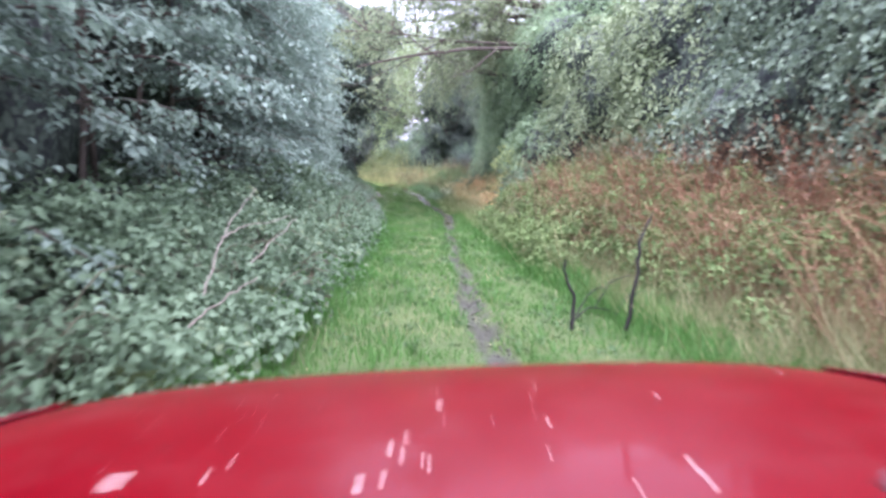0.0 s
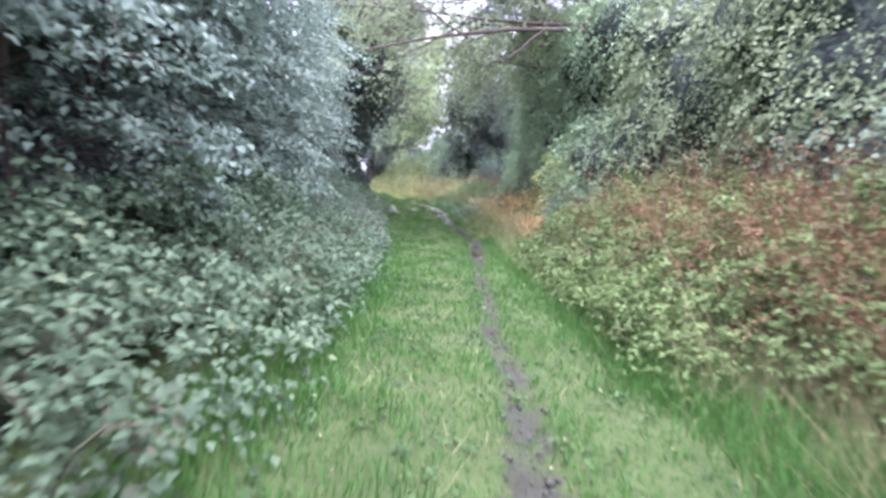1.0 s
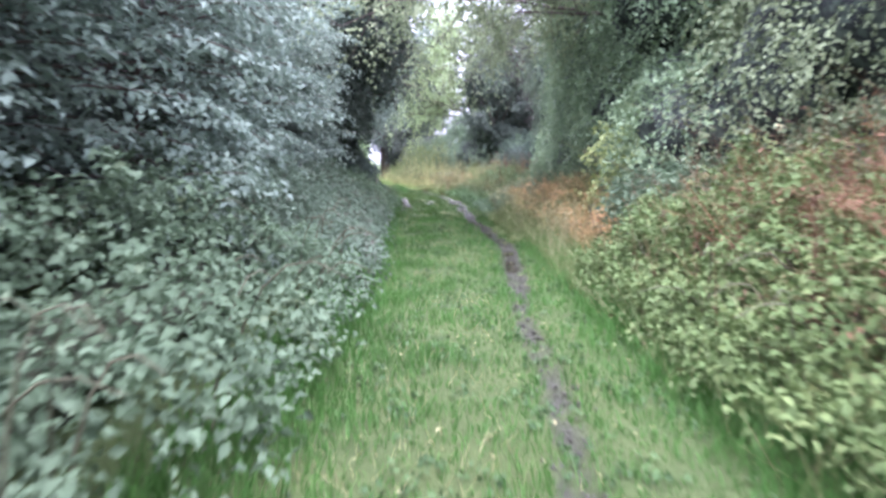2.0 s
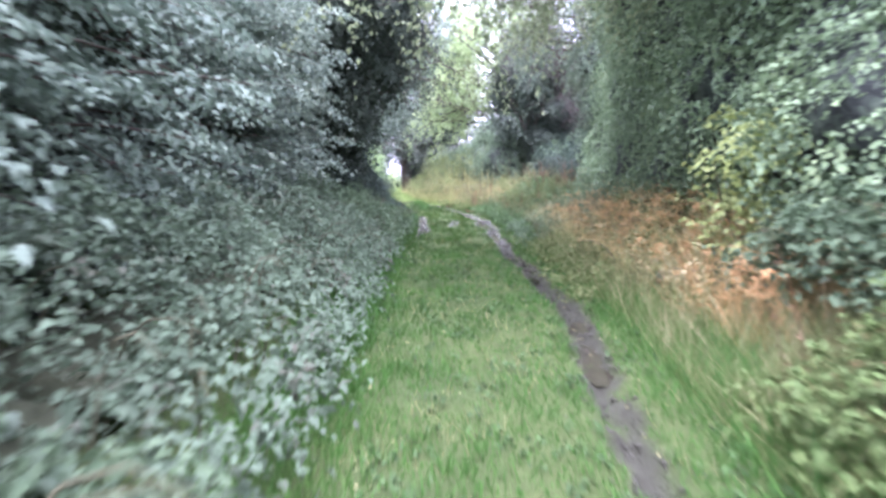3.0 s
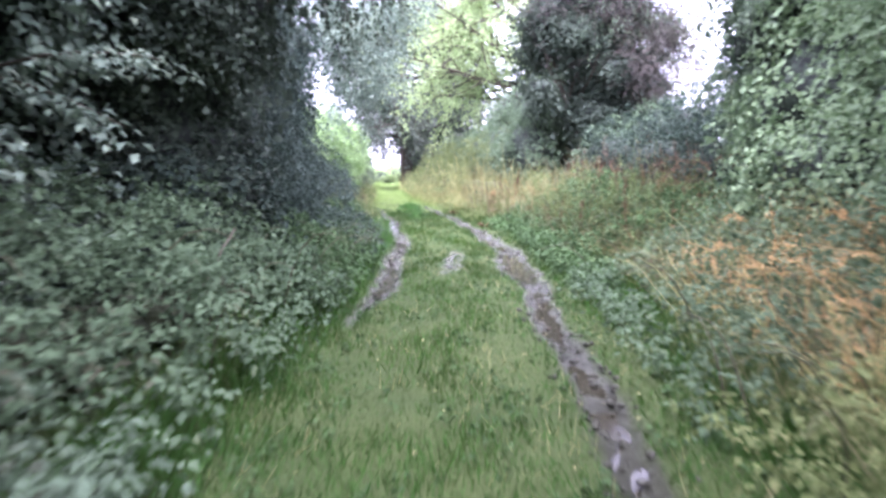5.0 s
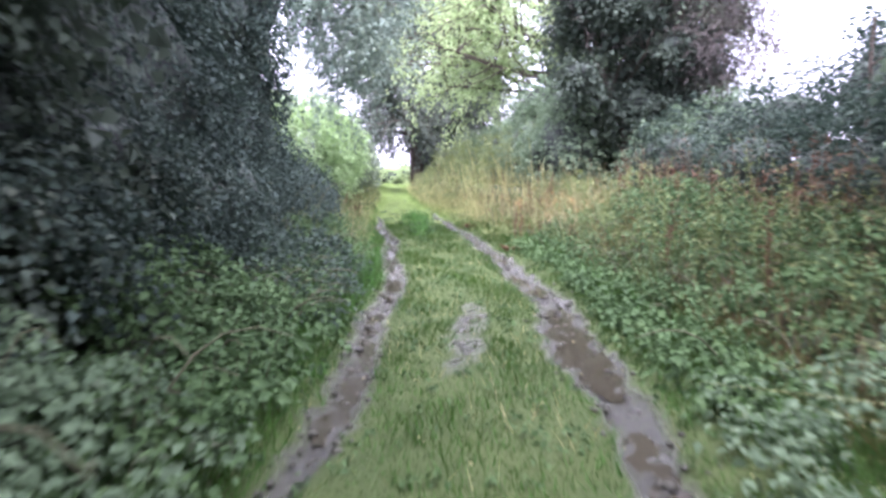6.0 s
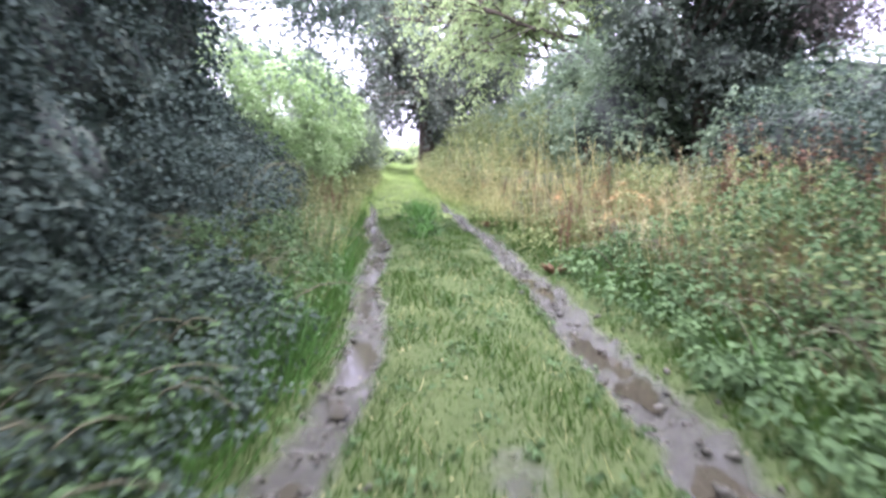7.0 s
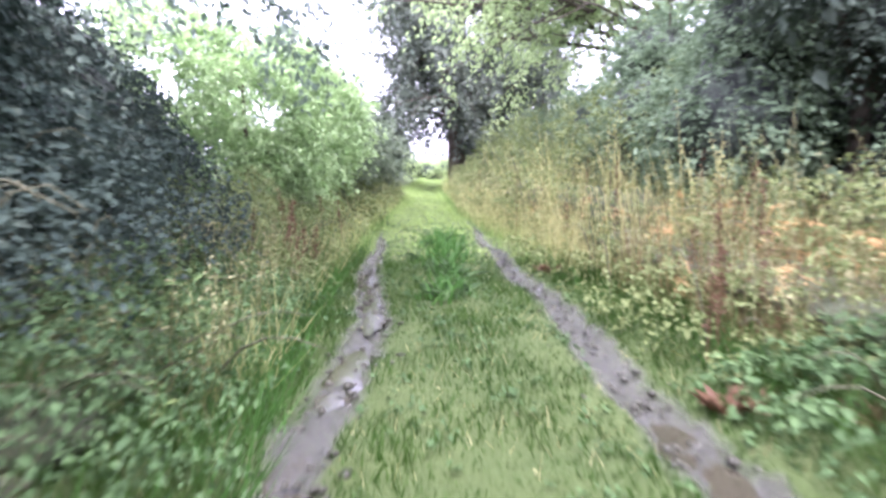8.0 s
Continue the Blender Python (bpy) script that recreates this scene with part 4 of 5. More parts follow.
hazel("broad hazel with large silvery-green wet leaves", -2.5, -2.5, 3.2, 5.2, 100, 0.1, low=1.7)
hazel("tall hazel leaning to the lane, leaves wet", -2.35, 3.0, 8.2, 5.3, 115, 0.092, low=1.8)
hazel("dense hazel with drooping grey-green sprays", -2.2, 8.0, 12.0, 5.3, 135, 0.088, low=1.4)
hazel("hazel reaching out over brambles", -2.2, 11.8, 15.4, 5.3, 125, 0.088, low=1.3)
hazel("hazel set back behind brambles", -2.95, 15.2, 19.2, 5.2, 125, 0.09, low=1.2)
hazel("dark hazel in the shade of an ivy-clad tree", -3.1, 18.8, 24.0, 5.2, 160, 0.095, M_LIFTED_HAZEL)


def ivy_hedge(label, x0, y0, x1, y1, height, thick, n, leaf, material, face, count=18, group="ivy hedges", extra=None):
    root = thing("ivy_hedge", label, "hedge", group)
    c, r = lobes_along(x0, y0, x1, y1, height, thick, count, 0.4)
    leafy_mass(root, c, r, n, 9, 0.4, leaf * 1.08, material, face, 0.85, 0.7, 0.35, 0.75, 0.7, extra=extra)
    for k in range(2):
        t = (k + 0.5) / 2
        g = np.array([x0 + (x1 - x0) * t, y0 + (y1 - y0) * t, -0.1])
        g[2] = float(bank(g[0], g[1])) - 0.1
        attach("stem", tri_mesh("stem", *limb(g, g + [0.1, 0.1, height * 0.85], 0.09, 0.03, 0.2)[0]), M_BARK, root)
    return root


ivy_hedge("tall hedge smothered in dark green ivy", 5.2, -2.0, 5.2, 4.5, 5.0, 2.2, 16000, 0.08, M_IVY, (-1, -0.2, 0))
ivy_hedge("tall ivy hedge with a lighter green spray", 5.2, 4.5, 5.15, 10.0, 5.6, 2.2, 22000, 0.075, M_IVY, (-1, -0.2, 0))
ivy_hedge("tall ivy-covered hedge above dead stalks", 5.0, 10.0, 4.6, 15.5, 5.4, 2.3, 30000, 0.06, M_OLIVE_IVY, (-1, -0.2, 0))
ivy_hedge("tall ivy-covered hedge above orange bracken", 4.15, 15.5, 3.9, 20.5, 7.2, 2.3, 36000, 0.058, M_LIT_FRESH_IVY, (-1, -0.2, 0))
ivy_wall = ivy_hedge("thick wall of ivy hanging over bracken", 4.1, 20.5, 4.0, 25.6, 5.3, 2.2, 30000, 0.055, M_LIT_FRESH_IVY, (-1, -0.2, 0), 20)
leafy_mass(ivy_wall, np.array([(3.2, 22.4, 3.5), (3.0, 22.9, 4.6), (3.3, 23.6, 2.8), (3.2, 21.4, 4.3), (2.9, 22.3, 5.6), (3.3, 25.2, 3.2), (3.1, 24.4, 4.6)]), np.array([(0.9, 1.0, 1.2), (0.9, 1.0, 1.0), (0.8, 1.0, 1.0), (0.9, 1.0, 1.0), (1.0, 1.1, 0.9), (0.8, 1.0, 1.2), (0.9, 1.0, 0.9)]), 22000, 9, 0.34, 0.045, M_LIT_FRESH_IVY, (-1, -0.4, 0), 0.85, 0.7, 0.35, 0.75, 0.7)
ivy_hedge("tall ivy hedge ending beside lower growth", 4.1, 25.2, 4.0, 28.8, 5.0, 2.0, 24000, 0.07, M_LIT_FRESH_IVY, (-0.8, -0.6, 0), 18)


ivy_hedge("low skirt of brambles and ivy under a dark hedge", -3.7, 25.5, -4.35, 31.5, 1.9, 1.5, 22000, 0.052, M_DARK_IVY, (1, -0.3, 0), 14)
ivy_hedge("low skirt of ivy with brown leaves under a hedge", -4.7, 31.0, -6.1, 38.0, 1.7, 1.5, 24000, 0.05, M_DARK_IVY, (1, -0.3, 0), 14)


def ivy_tree(label, x, y, height, radius, n, material, leaf=0.07, crown=None, face=(0.6, -0.8, 0), core=0.8):
    root = thing("ivy_tree", label, "tree")
    zs = np.arange(0.6, height, radius * 0.8)
    c = np.stack([x + rng.normal(0, 0.15, len(zs)), y + rng.normal(0, 0.15, len(zs)), zs], 1)
    r = np.stack([rng.uniform(0.8, 1.15, len(zs)) * radius, rng.uniform(0.8, 1.15, len(zs)) * radius, np.full(len(zs), radius * 0.9)], 1)
    if crown is not None:
        c, r = np.concatenate([c, crown[0]]), np.concatenate([r, crown[1]])
    leafy_mass(root, c, r, n, 9, 0.4, leaf, material, face, 0.85, 0.8, 0.35, 0.7, core)
    wood(root, (x, y), height, 0.25, 5, 1.5)
    return root


lean_ivy = ivy_tree("dark ivy-clad tree leaning its crown over the lane", -3.7, 26.6, 7.5, 0.95, 42000, M_VEILED_LEAVES, 0.07,
         (np.array([(-3.0, 26.0, 5.2), (-2.4, 26.5, 6.0), (-3.3, 25.5, 6.6), (-1.9, 26.2, 6.9), (-4.2, 25.5, 4.6), (-2.7, 26.4, 4.1), (-2.3, 26.7, 5.0), (-3.2, 26.2, 3.4)]), np.array([(1.3, 1.3, 0.9), (1.2, 1.2, 0.8), (1.5, 1.4, 1.0), (1.2, 1.2, 0.8), (1.2, 1.2, 1.2), (0.8, 0.8, 0.7), (0.8, 0.8, 0.7), (0.7, 0.8, 0.7)])))
end_ivy = ivy_tree("ivy-draped tree standing at the hedge's end", 3.95, 28.8, 7.2, 1.0, 30000, M_IVY, 0.06,
         (np.array([(4.0, 28.8, 5.4), (4.7, 28.2, 6.2), (3.4, 29.2, 6.0), (4.2, 28.7, 4.4), (3.2, 28.5, 3.0), (3.0, 28.8, 4.3)]), np.array([(1.2, 1.3, 0.8), (1.4, 1.3, 0.8), (1.0, 1.1, 0.7), (1.2, 1.1, 0.8), (0.7, 0.8, 0.9), (0.8, 0.9, 0.8)])), (-0.8, -0.6, 0), 0.6)
ivy_hedge("dark ivy hedge behind a leaning tree", -5.2, 21.5, -5.0, 27.5, 4.8, 2.2, 16000, 0.09, M_LIFTED_HAZEL, (0.8, -0.6, 0), 16)
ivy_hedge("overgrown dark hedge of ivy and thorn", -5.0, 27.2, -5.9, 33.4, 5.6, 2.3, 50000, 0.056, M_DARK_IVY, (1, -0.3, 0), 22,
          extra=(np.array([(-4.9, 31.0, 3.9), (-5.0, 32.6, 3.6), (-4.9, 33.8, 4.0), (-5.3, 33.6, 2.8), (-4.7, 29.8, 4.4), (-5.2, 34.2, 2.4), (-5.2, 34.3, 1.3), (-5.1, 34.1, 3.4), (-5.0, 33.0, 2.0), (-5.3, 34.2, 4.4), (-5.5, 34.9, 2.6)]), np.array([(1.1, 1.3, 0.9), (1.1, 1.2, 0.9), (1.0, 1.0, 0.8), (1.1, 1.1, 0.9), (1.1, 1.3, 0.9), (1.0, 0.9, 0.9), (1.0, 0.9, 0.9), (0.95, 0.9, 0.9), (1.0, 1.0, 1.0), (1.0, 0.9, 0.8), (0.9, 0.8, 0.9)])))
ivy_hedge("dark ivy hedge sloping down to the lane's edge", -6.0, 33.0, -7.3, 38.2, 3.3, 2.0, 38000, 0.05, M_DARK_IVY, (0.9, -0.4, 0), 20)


def bush(label, c, r, n, leaf, material, face=(0.5, -0.8, 0), group="", core=0.7, category="bush", name="bush", spray=9, length=0.4, droop=0.3, depth=0.3):
    root = thing(name, label, category, group)
    c, r = np.array(c, float), np.array(r, float)
    leafy_mass(root, c, r, n, spray, length, leaf, material, face, 0.6, droop, 0.7, 0.7, core, 0.1, depth)
    wood(root, (c[:, 0].mean(), c[:, 1].mean()), c[:, 2].max(), 0.06, 4, 0.8)
    return root


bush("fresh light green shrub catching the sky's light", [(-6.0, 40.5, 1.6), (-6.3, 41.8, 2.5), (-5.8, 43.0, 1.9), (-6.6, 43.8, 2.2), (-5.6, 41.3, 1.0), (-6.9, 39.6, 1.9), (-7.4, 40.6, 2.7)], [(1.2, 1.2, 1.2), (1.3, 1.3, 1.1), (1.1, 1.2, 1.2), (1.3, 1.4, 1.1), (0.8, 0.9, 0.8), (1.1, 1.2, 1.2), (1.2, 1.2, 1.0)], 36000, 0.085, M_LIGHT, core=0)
bush("grey-green shrub behind a lighter one", [(-6.6, 46.0, 1.5), (-6.9, 48.5, 1.6), (-7.2, 51.0, 1.4), (-6.9, 47.2, 2.3)], [(1.2, 1.4, 1.3), (1.2, 1.5, 1.3), (1.3, 1.6, 1.2), (1.0, 1.2, 0.9)], 14000, 0.09, M_FAR)
bush("grey-green willowy shrub on the bank", [(0.9, 40.5, 1.7), (0.3, 43.5, 1.8), (1.6, 42.5, 2.4), (-0.4, 46.5, 1.8), (-1.0, 50.0, 1.8), (1.3, 41.0, 3.0), (0.6, 44.5, 3.2), (2.2, 43.5, 3.6)], [(1.1, 1.5, 1.4), (1.0, 1.7, 1.5), (1.2, 1.5, 1.3), (1.0, 1.8, 1.4), (1.1, 2.0, 1.4), (0.9, 1.2, 0.9), (1.0, 1.4, 1.0), (1.2, 1.4, 1.1)], 26000, 0.1, M_WILLOW, (-0.6, -0.8, 0))
bush("dark green blackthorn hedge beside the lane", [(3.8, 28.0, 1.0), (3.9, 30.2, 1.3), (3.8, 32.4, 1.3), (3.5, 34.6, 1.4), (3.0, 36.8, 1.5), (4.8, 31.5, 2.0), (4.8, 33.6, 2.5), (4.4, 35.4, 2.2), (5.6, 34.8, 3.0), (5.8, 32.6, 2.8)], [(1.2, 1.5, 1.1), (1.3, 1.5, 1.2), (1.2, 1.5, 1.1), (1.2, 1.5, 1.2), (1.2, 1.4, 1.2), (1.3, 1.6, 1.2), (1.1, 1.3, 1.1), (1.2, 1.4, 1.1), (1.1, 1.3, 1.0), (1.0, 1.2, 1.1)], 32000, 0.075, M_BLACKTHORN, (-0.9, -0.4, 0), core=0.45, category="hedge", name="hedge", depth=0.5)
bush("tall grey-green shrub hedge beyond the thorn", [(3.0, 38.0, 1.3), (3.4, 40.2, 1.5), (3.2, 42.4, 1.5), (2.8, 44.8, 1.6), (4.6, 38.8, 2.0), (5.0, 41.5, 2.1), (4.4, 44.2, 2.2)], [(1.2, 1.5, 1.2), (1.2, 1.5, 1.3), (1.2, 1.5, 1.3), (1.2, 1.5, 1.4), (1.3, 1.5, 1.3), (1.3, 1.6, 1.3), (1.3, 1.6, 1.3)], 20000, 0.085, M_WILLOW, (-0.8, -0.6, 0), category="hedge", name="hedge")
bush("leafy bush at the end of the ivy", [(4.6, 27.0, 1.6), (5.4, 28.2, 2.0)], [(1.1, 1.2, 1.4), (1.3, 1.3, 1.4)], 10000, 0.07, M_IVY, (-0.9, -0.4, 0))
bush("pale yellow-green shrub at the lane's bend", [(-5.0, 64.0, 1.4), (-4.3, 66.0, 1.6)], [(0.9, 1.4, 1.5), (1.2, 1.5, 1.7)], 6000, 0.12, M_LIGHT, (-0.5, -0.8, 0))

bush("low field hedge running on past the bend", [(-9.0 - 0.3 * k, 53.0 + 2.6 * k, 1.6 + 0.9 * (k % 2)) for k in range(8)], [(1.3, 1.8, 1.6)] * 8, 11000, 0.16, M_FAR, category="hedge", name="hedge")
bush("low field hedge along the far bank", [(-1.6 - 0.3 * k, 53.0 + 2.6 * k, 1.4 + 0.3 * (k % 2)) for k in range(8)], [(1.2, 1.8, 1.5)] * 8, 9000, 0.16, M_FAR, (-0.6, -0.8, 0), category="hedge", name="hedge")

def branching_crown(root, limbs, n2, n3, twig, leaf, material, droop=0.45, spray=8, aspect=0.55, spread=0.9, lift=0.15, sprays_each=3, inner=3):
    """Limbs that fork twice, with leafy twigs at the ends: an airy crown with sky between its sprays."""
    woodwork, P, D = [], [], []
    for s_, e_, r0 in limbs:
        (v, f), pts = limb(s_, e_, r0, r0 * 0.3, 0.35, 10)
        woodwork.append((v, f))
        ld = unit(np.array(e_, float) - np.array(s_, float))
        L = float(np.linalg.norm(np.array(e_, float) - np.array(s_, float)))
        for _ in range(n2):
            b = pts[rng.integers(inner, 10)]
            d = unit(ld * 0.55 + unit(rng.normal(0, 1, 3)) * spread + UP * lift)
            b2 = b + d * L * rng.uniform(0.22, 0.45)
            (v, f), q = limb(b, b2, r0 * 0.36, r0 * 0.1, 0.2, 6)
            woodwork.append((v, f))
            for _ in range(n3):
                k = q[rng.integers(2, 6)]
                w = unit(d * 0.6 + unit(rng.normal(0, 1, 3)) * 0.9)
                u = rng.uniform(0.1, 1.0, sprays_each)[:, None]
                P.append(k + w * twig * u - UP * droop * 0.4 * twig * u ** 2)
                D.append(w + rng.normal(0, 0.5, (sprays_each, 3)))
                woodwork.append(tube([k, k + w * twig * 0.5 - UP * droop * 0.1 * twig, k + w * twig - UP * droop * 0.4 * twig], [r0 * 0.1, r0 * 0.07, 0.003], 3))
    attach("branchwork", tri_mesh("branchwork", *join_arrays(woodwork)), M_BARK, root)
    P, D = np.concatenate(P), np.concatenate(D)
    attach("crown", tri_mesh("crown", *sprays(P, D, spray, twig * 0.75, leaf, aspect, droop, 0.6, 0.45)), material, root)


# boughs that the two ivied trees hold out over the lane
branching_crown(end_ivy, [((3.8, 28.8, 4.2 + 0.2 * k), (float(rng.uniform(0.4, 2.4)), float(rng.uniform(28.6, 31.0)), 4.9 + 0.22 * k), 0.05) for k in range(8)], 8, 8, 0.6, 0.06, M_IVY, 0.5, 9)
branching_crown(lean_ivy, [((-3.4, 26.5, 3.3 + 0.2 * k), (float(rng.uniform(-2.2, -1.3)), float(rng.uniform(26.2, 28.0)), 3.7 + 0.25 * k), 0.05) for k in range(9)], 8, 9, 0.55, 0.06, M_VEILED_LEAVES, 0.6, 9)

# dark thorn tree with a dull purple-brown side
thorn = thing("thorn_tree", "dark dense thorn tree with dull brown twigs", "tree")
tz_ = rng.uniform(2.6, 6.6, 34)
tc_ = np.stack([2.55 + rng.uniform(-1.6, 1.6, 34) * np.clip(1.25 - np.abs(tz_ - 4.2) / 3.6, 0.25, 1), rng.normal(40.4, 0.6, 34), tz_], 1)
tr_ = np.stack([rng.uniform(0.45, 0.9, 34), rng.uniform(0.5, 0.9, 34), rng.uniform(0.35, 0.7, 34)], 1)
leafy_mass(thorn, tc_, tr_, 30000, 9, 0.6, 0.1, M_VEILED_LEAVES, (-0.3, -0.9, 0), 0.6, 0.3, 0.6, 0.5, 0.6, 0.1, 0.7)
P_, D_ = on_lobes(np.array([(4.2, 39.8, 4.4), (4.6, 39.9, 3.8), (5.1, 40.2, 4.2), (2.4, 39.8, 6.9), (3.3, 39.7, 6.2), (1.5, 39.8, 6.2), (2.9, 39.9, 7.6), (4.9, 40.0, 5.6), (5.5, 40.3, 4.9), (4.6, 40.1, 6.6)]), np.array([(1.1, 1.0, 0.8), (0.9, 0.9, 0.6), (0.9, 0.9, 0.7), (1.1, 0.9, 0.7), (1.0, 0.8, 0.8), (0.7, 0.7, 0.6), (0.8, 0.7, 0.6), (1.0, 0.9, 0.8), (0.8, 0.8, 0.7), (0.9, 0.8, 0.7)]), 3600, (-0.3, -0.9, 0), 0.9, 0.6, 0.2)
attach("brown_side", tri_mesh("brown_side", *sprays(P_, D_, 9, 0.5, 0.08, 0.4, 0.2, 0.5)), M_THORN, thorn, "purple-brown dying twigs and leaves")
branching_crown(thorn, [((2.5, 40.4, 2.0), (2.55 + 1.9 * math.cos(k * 1.3), 40.3 + 0.5 * math.sin(k * 2.1), 4.6 + 0.45 * k), 0.07) for k in range(7)], 5, 5, 0.5, 0.07, M_THORN, 0.2, 7, 0.45)
wood(thorn, (2.5, 40.4), 5.4, 0.16, 5, 1.6)

# oaks whose limbs cross over the lane
oak = thing("oak_tree", "oak with a bare crooked limb over the lane", "tree", "oaks over the lane")
wood(oak, (4.9, 16.8), 7.5, 0.26, 4, 2.0)
parts_ = []
for s, e, r0, sag in (((4.8, 16.6, 4.3), (-1.8, 17.7, 4.0), 0.075, -0.35), ((1.9, 16.7, 4.45), (0.6, 16.9, 3.75), 0.03, 0.1), ((4.8, 17.2, 3.6), (1.2, 20.9, 4.5), 0.06, 0.0), ((2.2, 19.8, 4.3), (0.2, 22.0, 5.2), 0.035, 0.0), ((0.4, 17.2, 4.3), (-1.0, 16.8, 5.1), 0.025, 0.0), ((4.8, 17.0, 5.5), (-0.5, 19.5, 6.8), 0.08, 0.0)):
    parts_.append(limb(s, e, r0, r0 * 0.3, 0.22, 12, sag)[0])
attach("crossing_limb", tri_mesh("crossing_limb", *join_arrays(parts_)), M_BARK, oak)
crown_ = [((4.8, 16.6, 4.6), (-1.6, 18.6, 5.2), 0.06), ((4.8, 17.2, 4.2), (1.2, 20.9, 5.0), 0.05), ((4.8, 17.0, 5.5), (-0.5, 20.5, 6.4), 0.07)]
for k in range(13):
    crown_.append(((4.7, 17.0, 4.4 + 0.15 * k), (float(rng.uniform(-1.8, 2.6)), float(rng.uniform(17.5, 25.0)), 4.9 + 0.2 * k), 0.05))
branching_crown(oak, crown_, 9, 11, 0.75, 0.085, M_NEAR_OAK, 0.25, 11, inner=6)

oak2 = thing("oak_tree", "oak with thin yellow-green leaves overhanging the bend", "tree", "oaks over the lane")
wood(oak2, (1.6, 51.5), 9.0, 0.28, 6, 3.0)
parts_ = []
for s, e, r0 in (((1.6, 51.3, 4.4), (-2.6, 49.2, 5.5), 0.08), ((0.2, 50.4, 4.9), (-1.4, 48.0, 4.5), 0.04), ((1.6, 51.4, 3.6), (-0.6, 48.6, 4.9), 0.06), ((-0.8, 49.0, 5.0), (-2.2, 46.6, 6.2), 0.035), ((1.6, 51.4, 6.0), (-4.5, 50.5, 8.2), 0.09), ((-1.5, 50.6, 7.0), (-4.0, 48.5, 6.4), 0.04), ((1.4, 49.0, 4.6), (-2.2, 45.0, 4.9), 0.05), ((0.2, 47.2, 4.7), (-0.6, 44.9, 5.6), 0.03), ((-0.6, 46.4, 4.8), (-2.0, 45.0, 4.2), 0.025), ((-2.6, 49.2, 5.5), (-5.6, 47.0, 5.2), 0.05), ((-3.8, 48.3, 5.4), (-4.6, 45.2, 4.6), 0.03)):
    parts_.append(limb(s, e, r0, r0 * 0.3, 0.4, 12)[0])
attach("crossing_limb", tri_mesh("crossing_limb", *join_arrays(parts_)), M_BARK, oak2)
crown_ = []
for k in range(14):
    z_ = float(rng.uniform(4.0, 9.5))
    crown_.append(((1.6, 51.4, z_ - 0.6), (float(rng.uniform(-5.4, -1.0)), float(rng.uniform(43.0, 51.0)), z_ + float(rng.uniform(-0.6, 1.2))), 0.09))
for k in range(11):
    z_ = float(rng.uniform(4.0, 10.0))
    crown_.append(((1.6, 51.4, z_ - 0.6), (float(rng.uniform(-2.0, 4.6)), float(rng.uniform(46.0, 52.0)), z_ + float(rng.uniform(0.0, 2.4))), 0.08))
branching_crown(oak2, crown_, 8, 8, 0.8, 0.155, M_HAZED_OAK, 0.6)

# the tree that stands at the end of the lane
endtree = thing("ash_tree", "dark spreading tree at the lane's end", "tree")
wood(endtree, (-5.6, 62.0), 9.0, 0.47, 9, 3.2, (-0.5, 0.2))
crown_ = []
for k in range(36):
    a_ = float(rng.uniform(0, 6.28))
    z_ = float(rng.uniform(3.0, 11.0)) if k < 30 else float(rng.uniform(2.8, 4.4))
    q_ = float(rng.uniform(2.5, 5.2)) * (1.2 - 0.06 * z_)
    crown_.append(((-5.8, 62.0, z_ - 0.8), (-5.8 + q_ * math.cos(a_), 62.0 + q_ * math.sin(a_), z_ + float(rng.uniform(-0.3, 2.0))), 0.12))
branching_crown(endtree, crown_, 7, 8, 1.1, 0.27, M_ASH, 0.5)

over = thing("overhanging_tree", "small dark tree with leaves hanging over the lane", "tree")
wood(over, (-6.2, 36.0), 6.6, 0.11, 0, 1.2, (0.6, 0.3))
crown_ = [((-5.6 + 0.2 * k / 11, 36.2, 2.8 + 0.35 * k), (float(rng.uniform(-4.6, -2.4)), float(rng.uniform(35.0, 41.5)), 3.6 + 0.42 * k + float(rng.uniform(-0.3, 0.5))), 0.017) for k in range(11)]
branching_crown(over, crown_, 10, 12, 0.6, 0.09, M_LIFTED_HAZEL, 0.6, 9)


def far_tree(label, x, y, height, spread, n, material=M_FAR, low=2.0):
    root = thing("field_tree", label, "tree", "trees behind the hedges")
    wood(root, (x, y), height * 0.8, 0.25, 6, spread * 0.7)
    k = 16
    a = rng.uniform(0, 6.28, k)
    q = rng.uniform(0, 0.7, k) * spread
    c = np.stack([x + np.cos(a) * q, y + np.sin(a) * q, rng.uniform(low, height, k)], 1)
    r = np.stack([rng.uniform(0.35, 0.6, k) * spread, rng.uniform(0.35, 0.6, k) * spread, rng.uniform(0.25, 0.4, k) * spread], 1)
    leafy_mass(root, c, r, n * 6 // 10, 9, 0.7, 0.2, material, (0, -1, 0), 0.55, 0.4, 0.6, 0.5, 0.55, 0.5, 0.6)
    return root


# takes the lightened oak colour so that the far bank reads hazy
bush("low grey hedge bank past the spreading tree", [(-15.0 + 1.7 * k, 78.0, 0.5 + 0.25 * (k % 3)) for k in range(9)], [(1.4, 1.1, 0.9)] * 9, 8000, 0.15, M_HAZED_OAK, (0, -1, 0), category="hedge", name="hedge")
bush("pale field hedge across the end of the lane", [(-26.0 + 2.6 * k, 108.0, 0.4 + 0.2 * (k % 3)) for k in range(11)], [(2.0, 1.3, 1.1)] * 11, 8000, 0.15, M_FAR, (0, -1, 0), category="hedge", name="hedge")
far_tree("tall pale tree past the thorn", 5.4, 47.0, 8.0, 2.6, 11000)
far_tree("dark tree at the field's edge", 8.8, 35.5, 7.0, 2.0, 7000, M_IVY, 2.5)


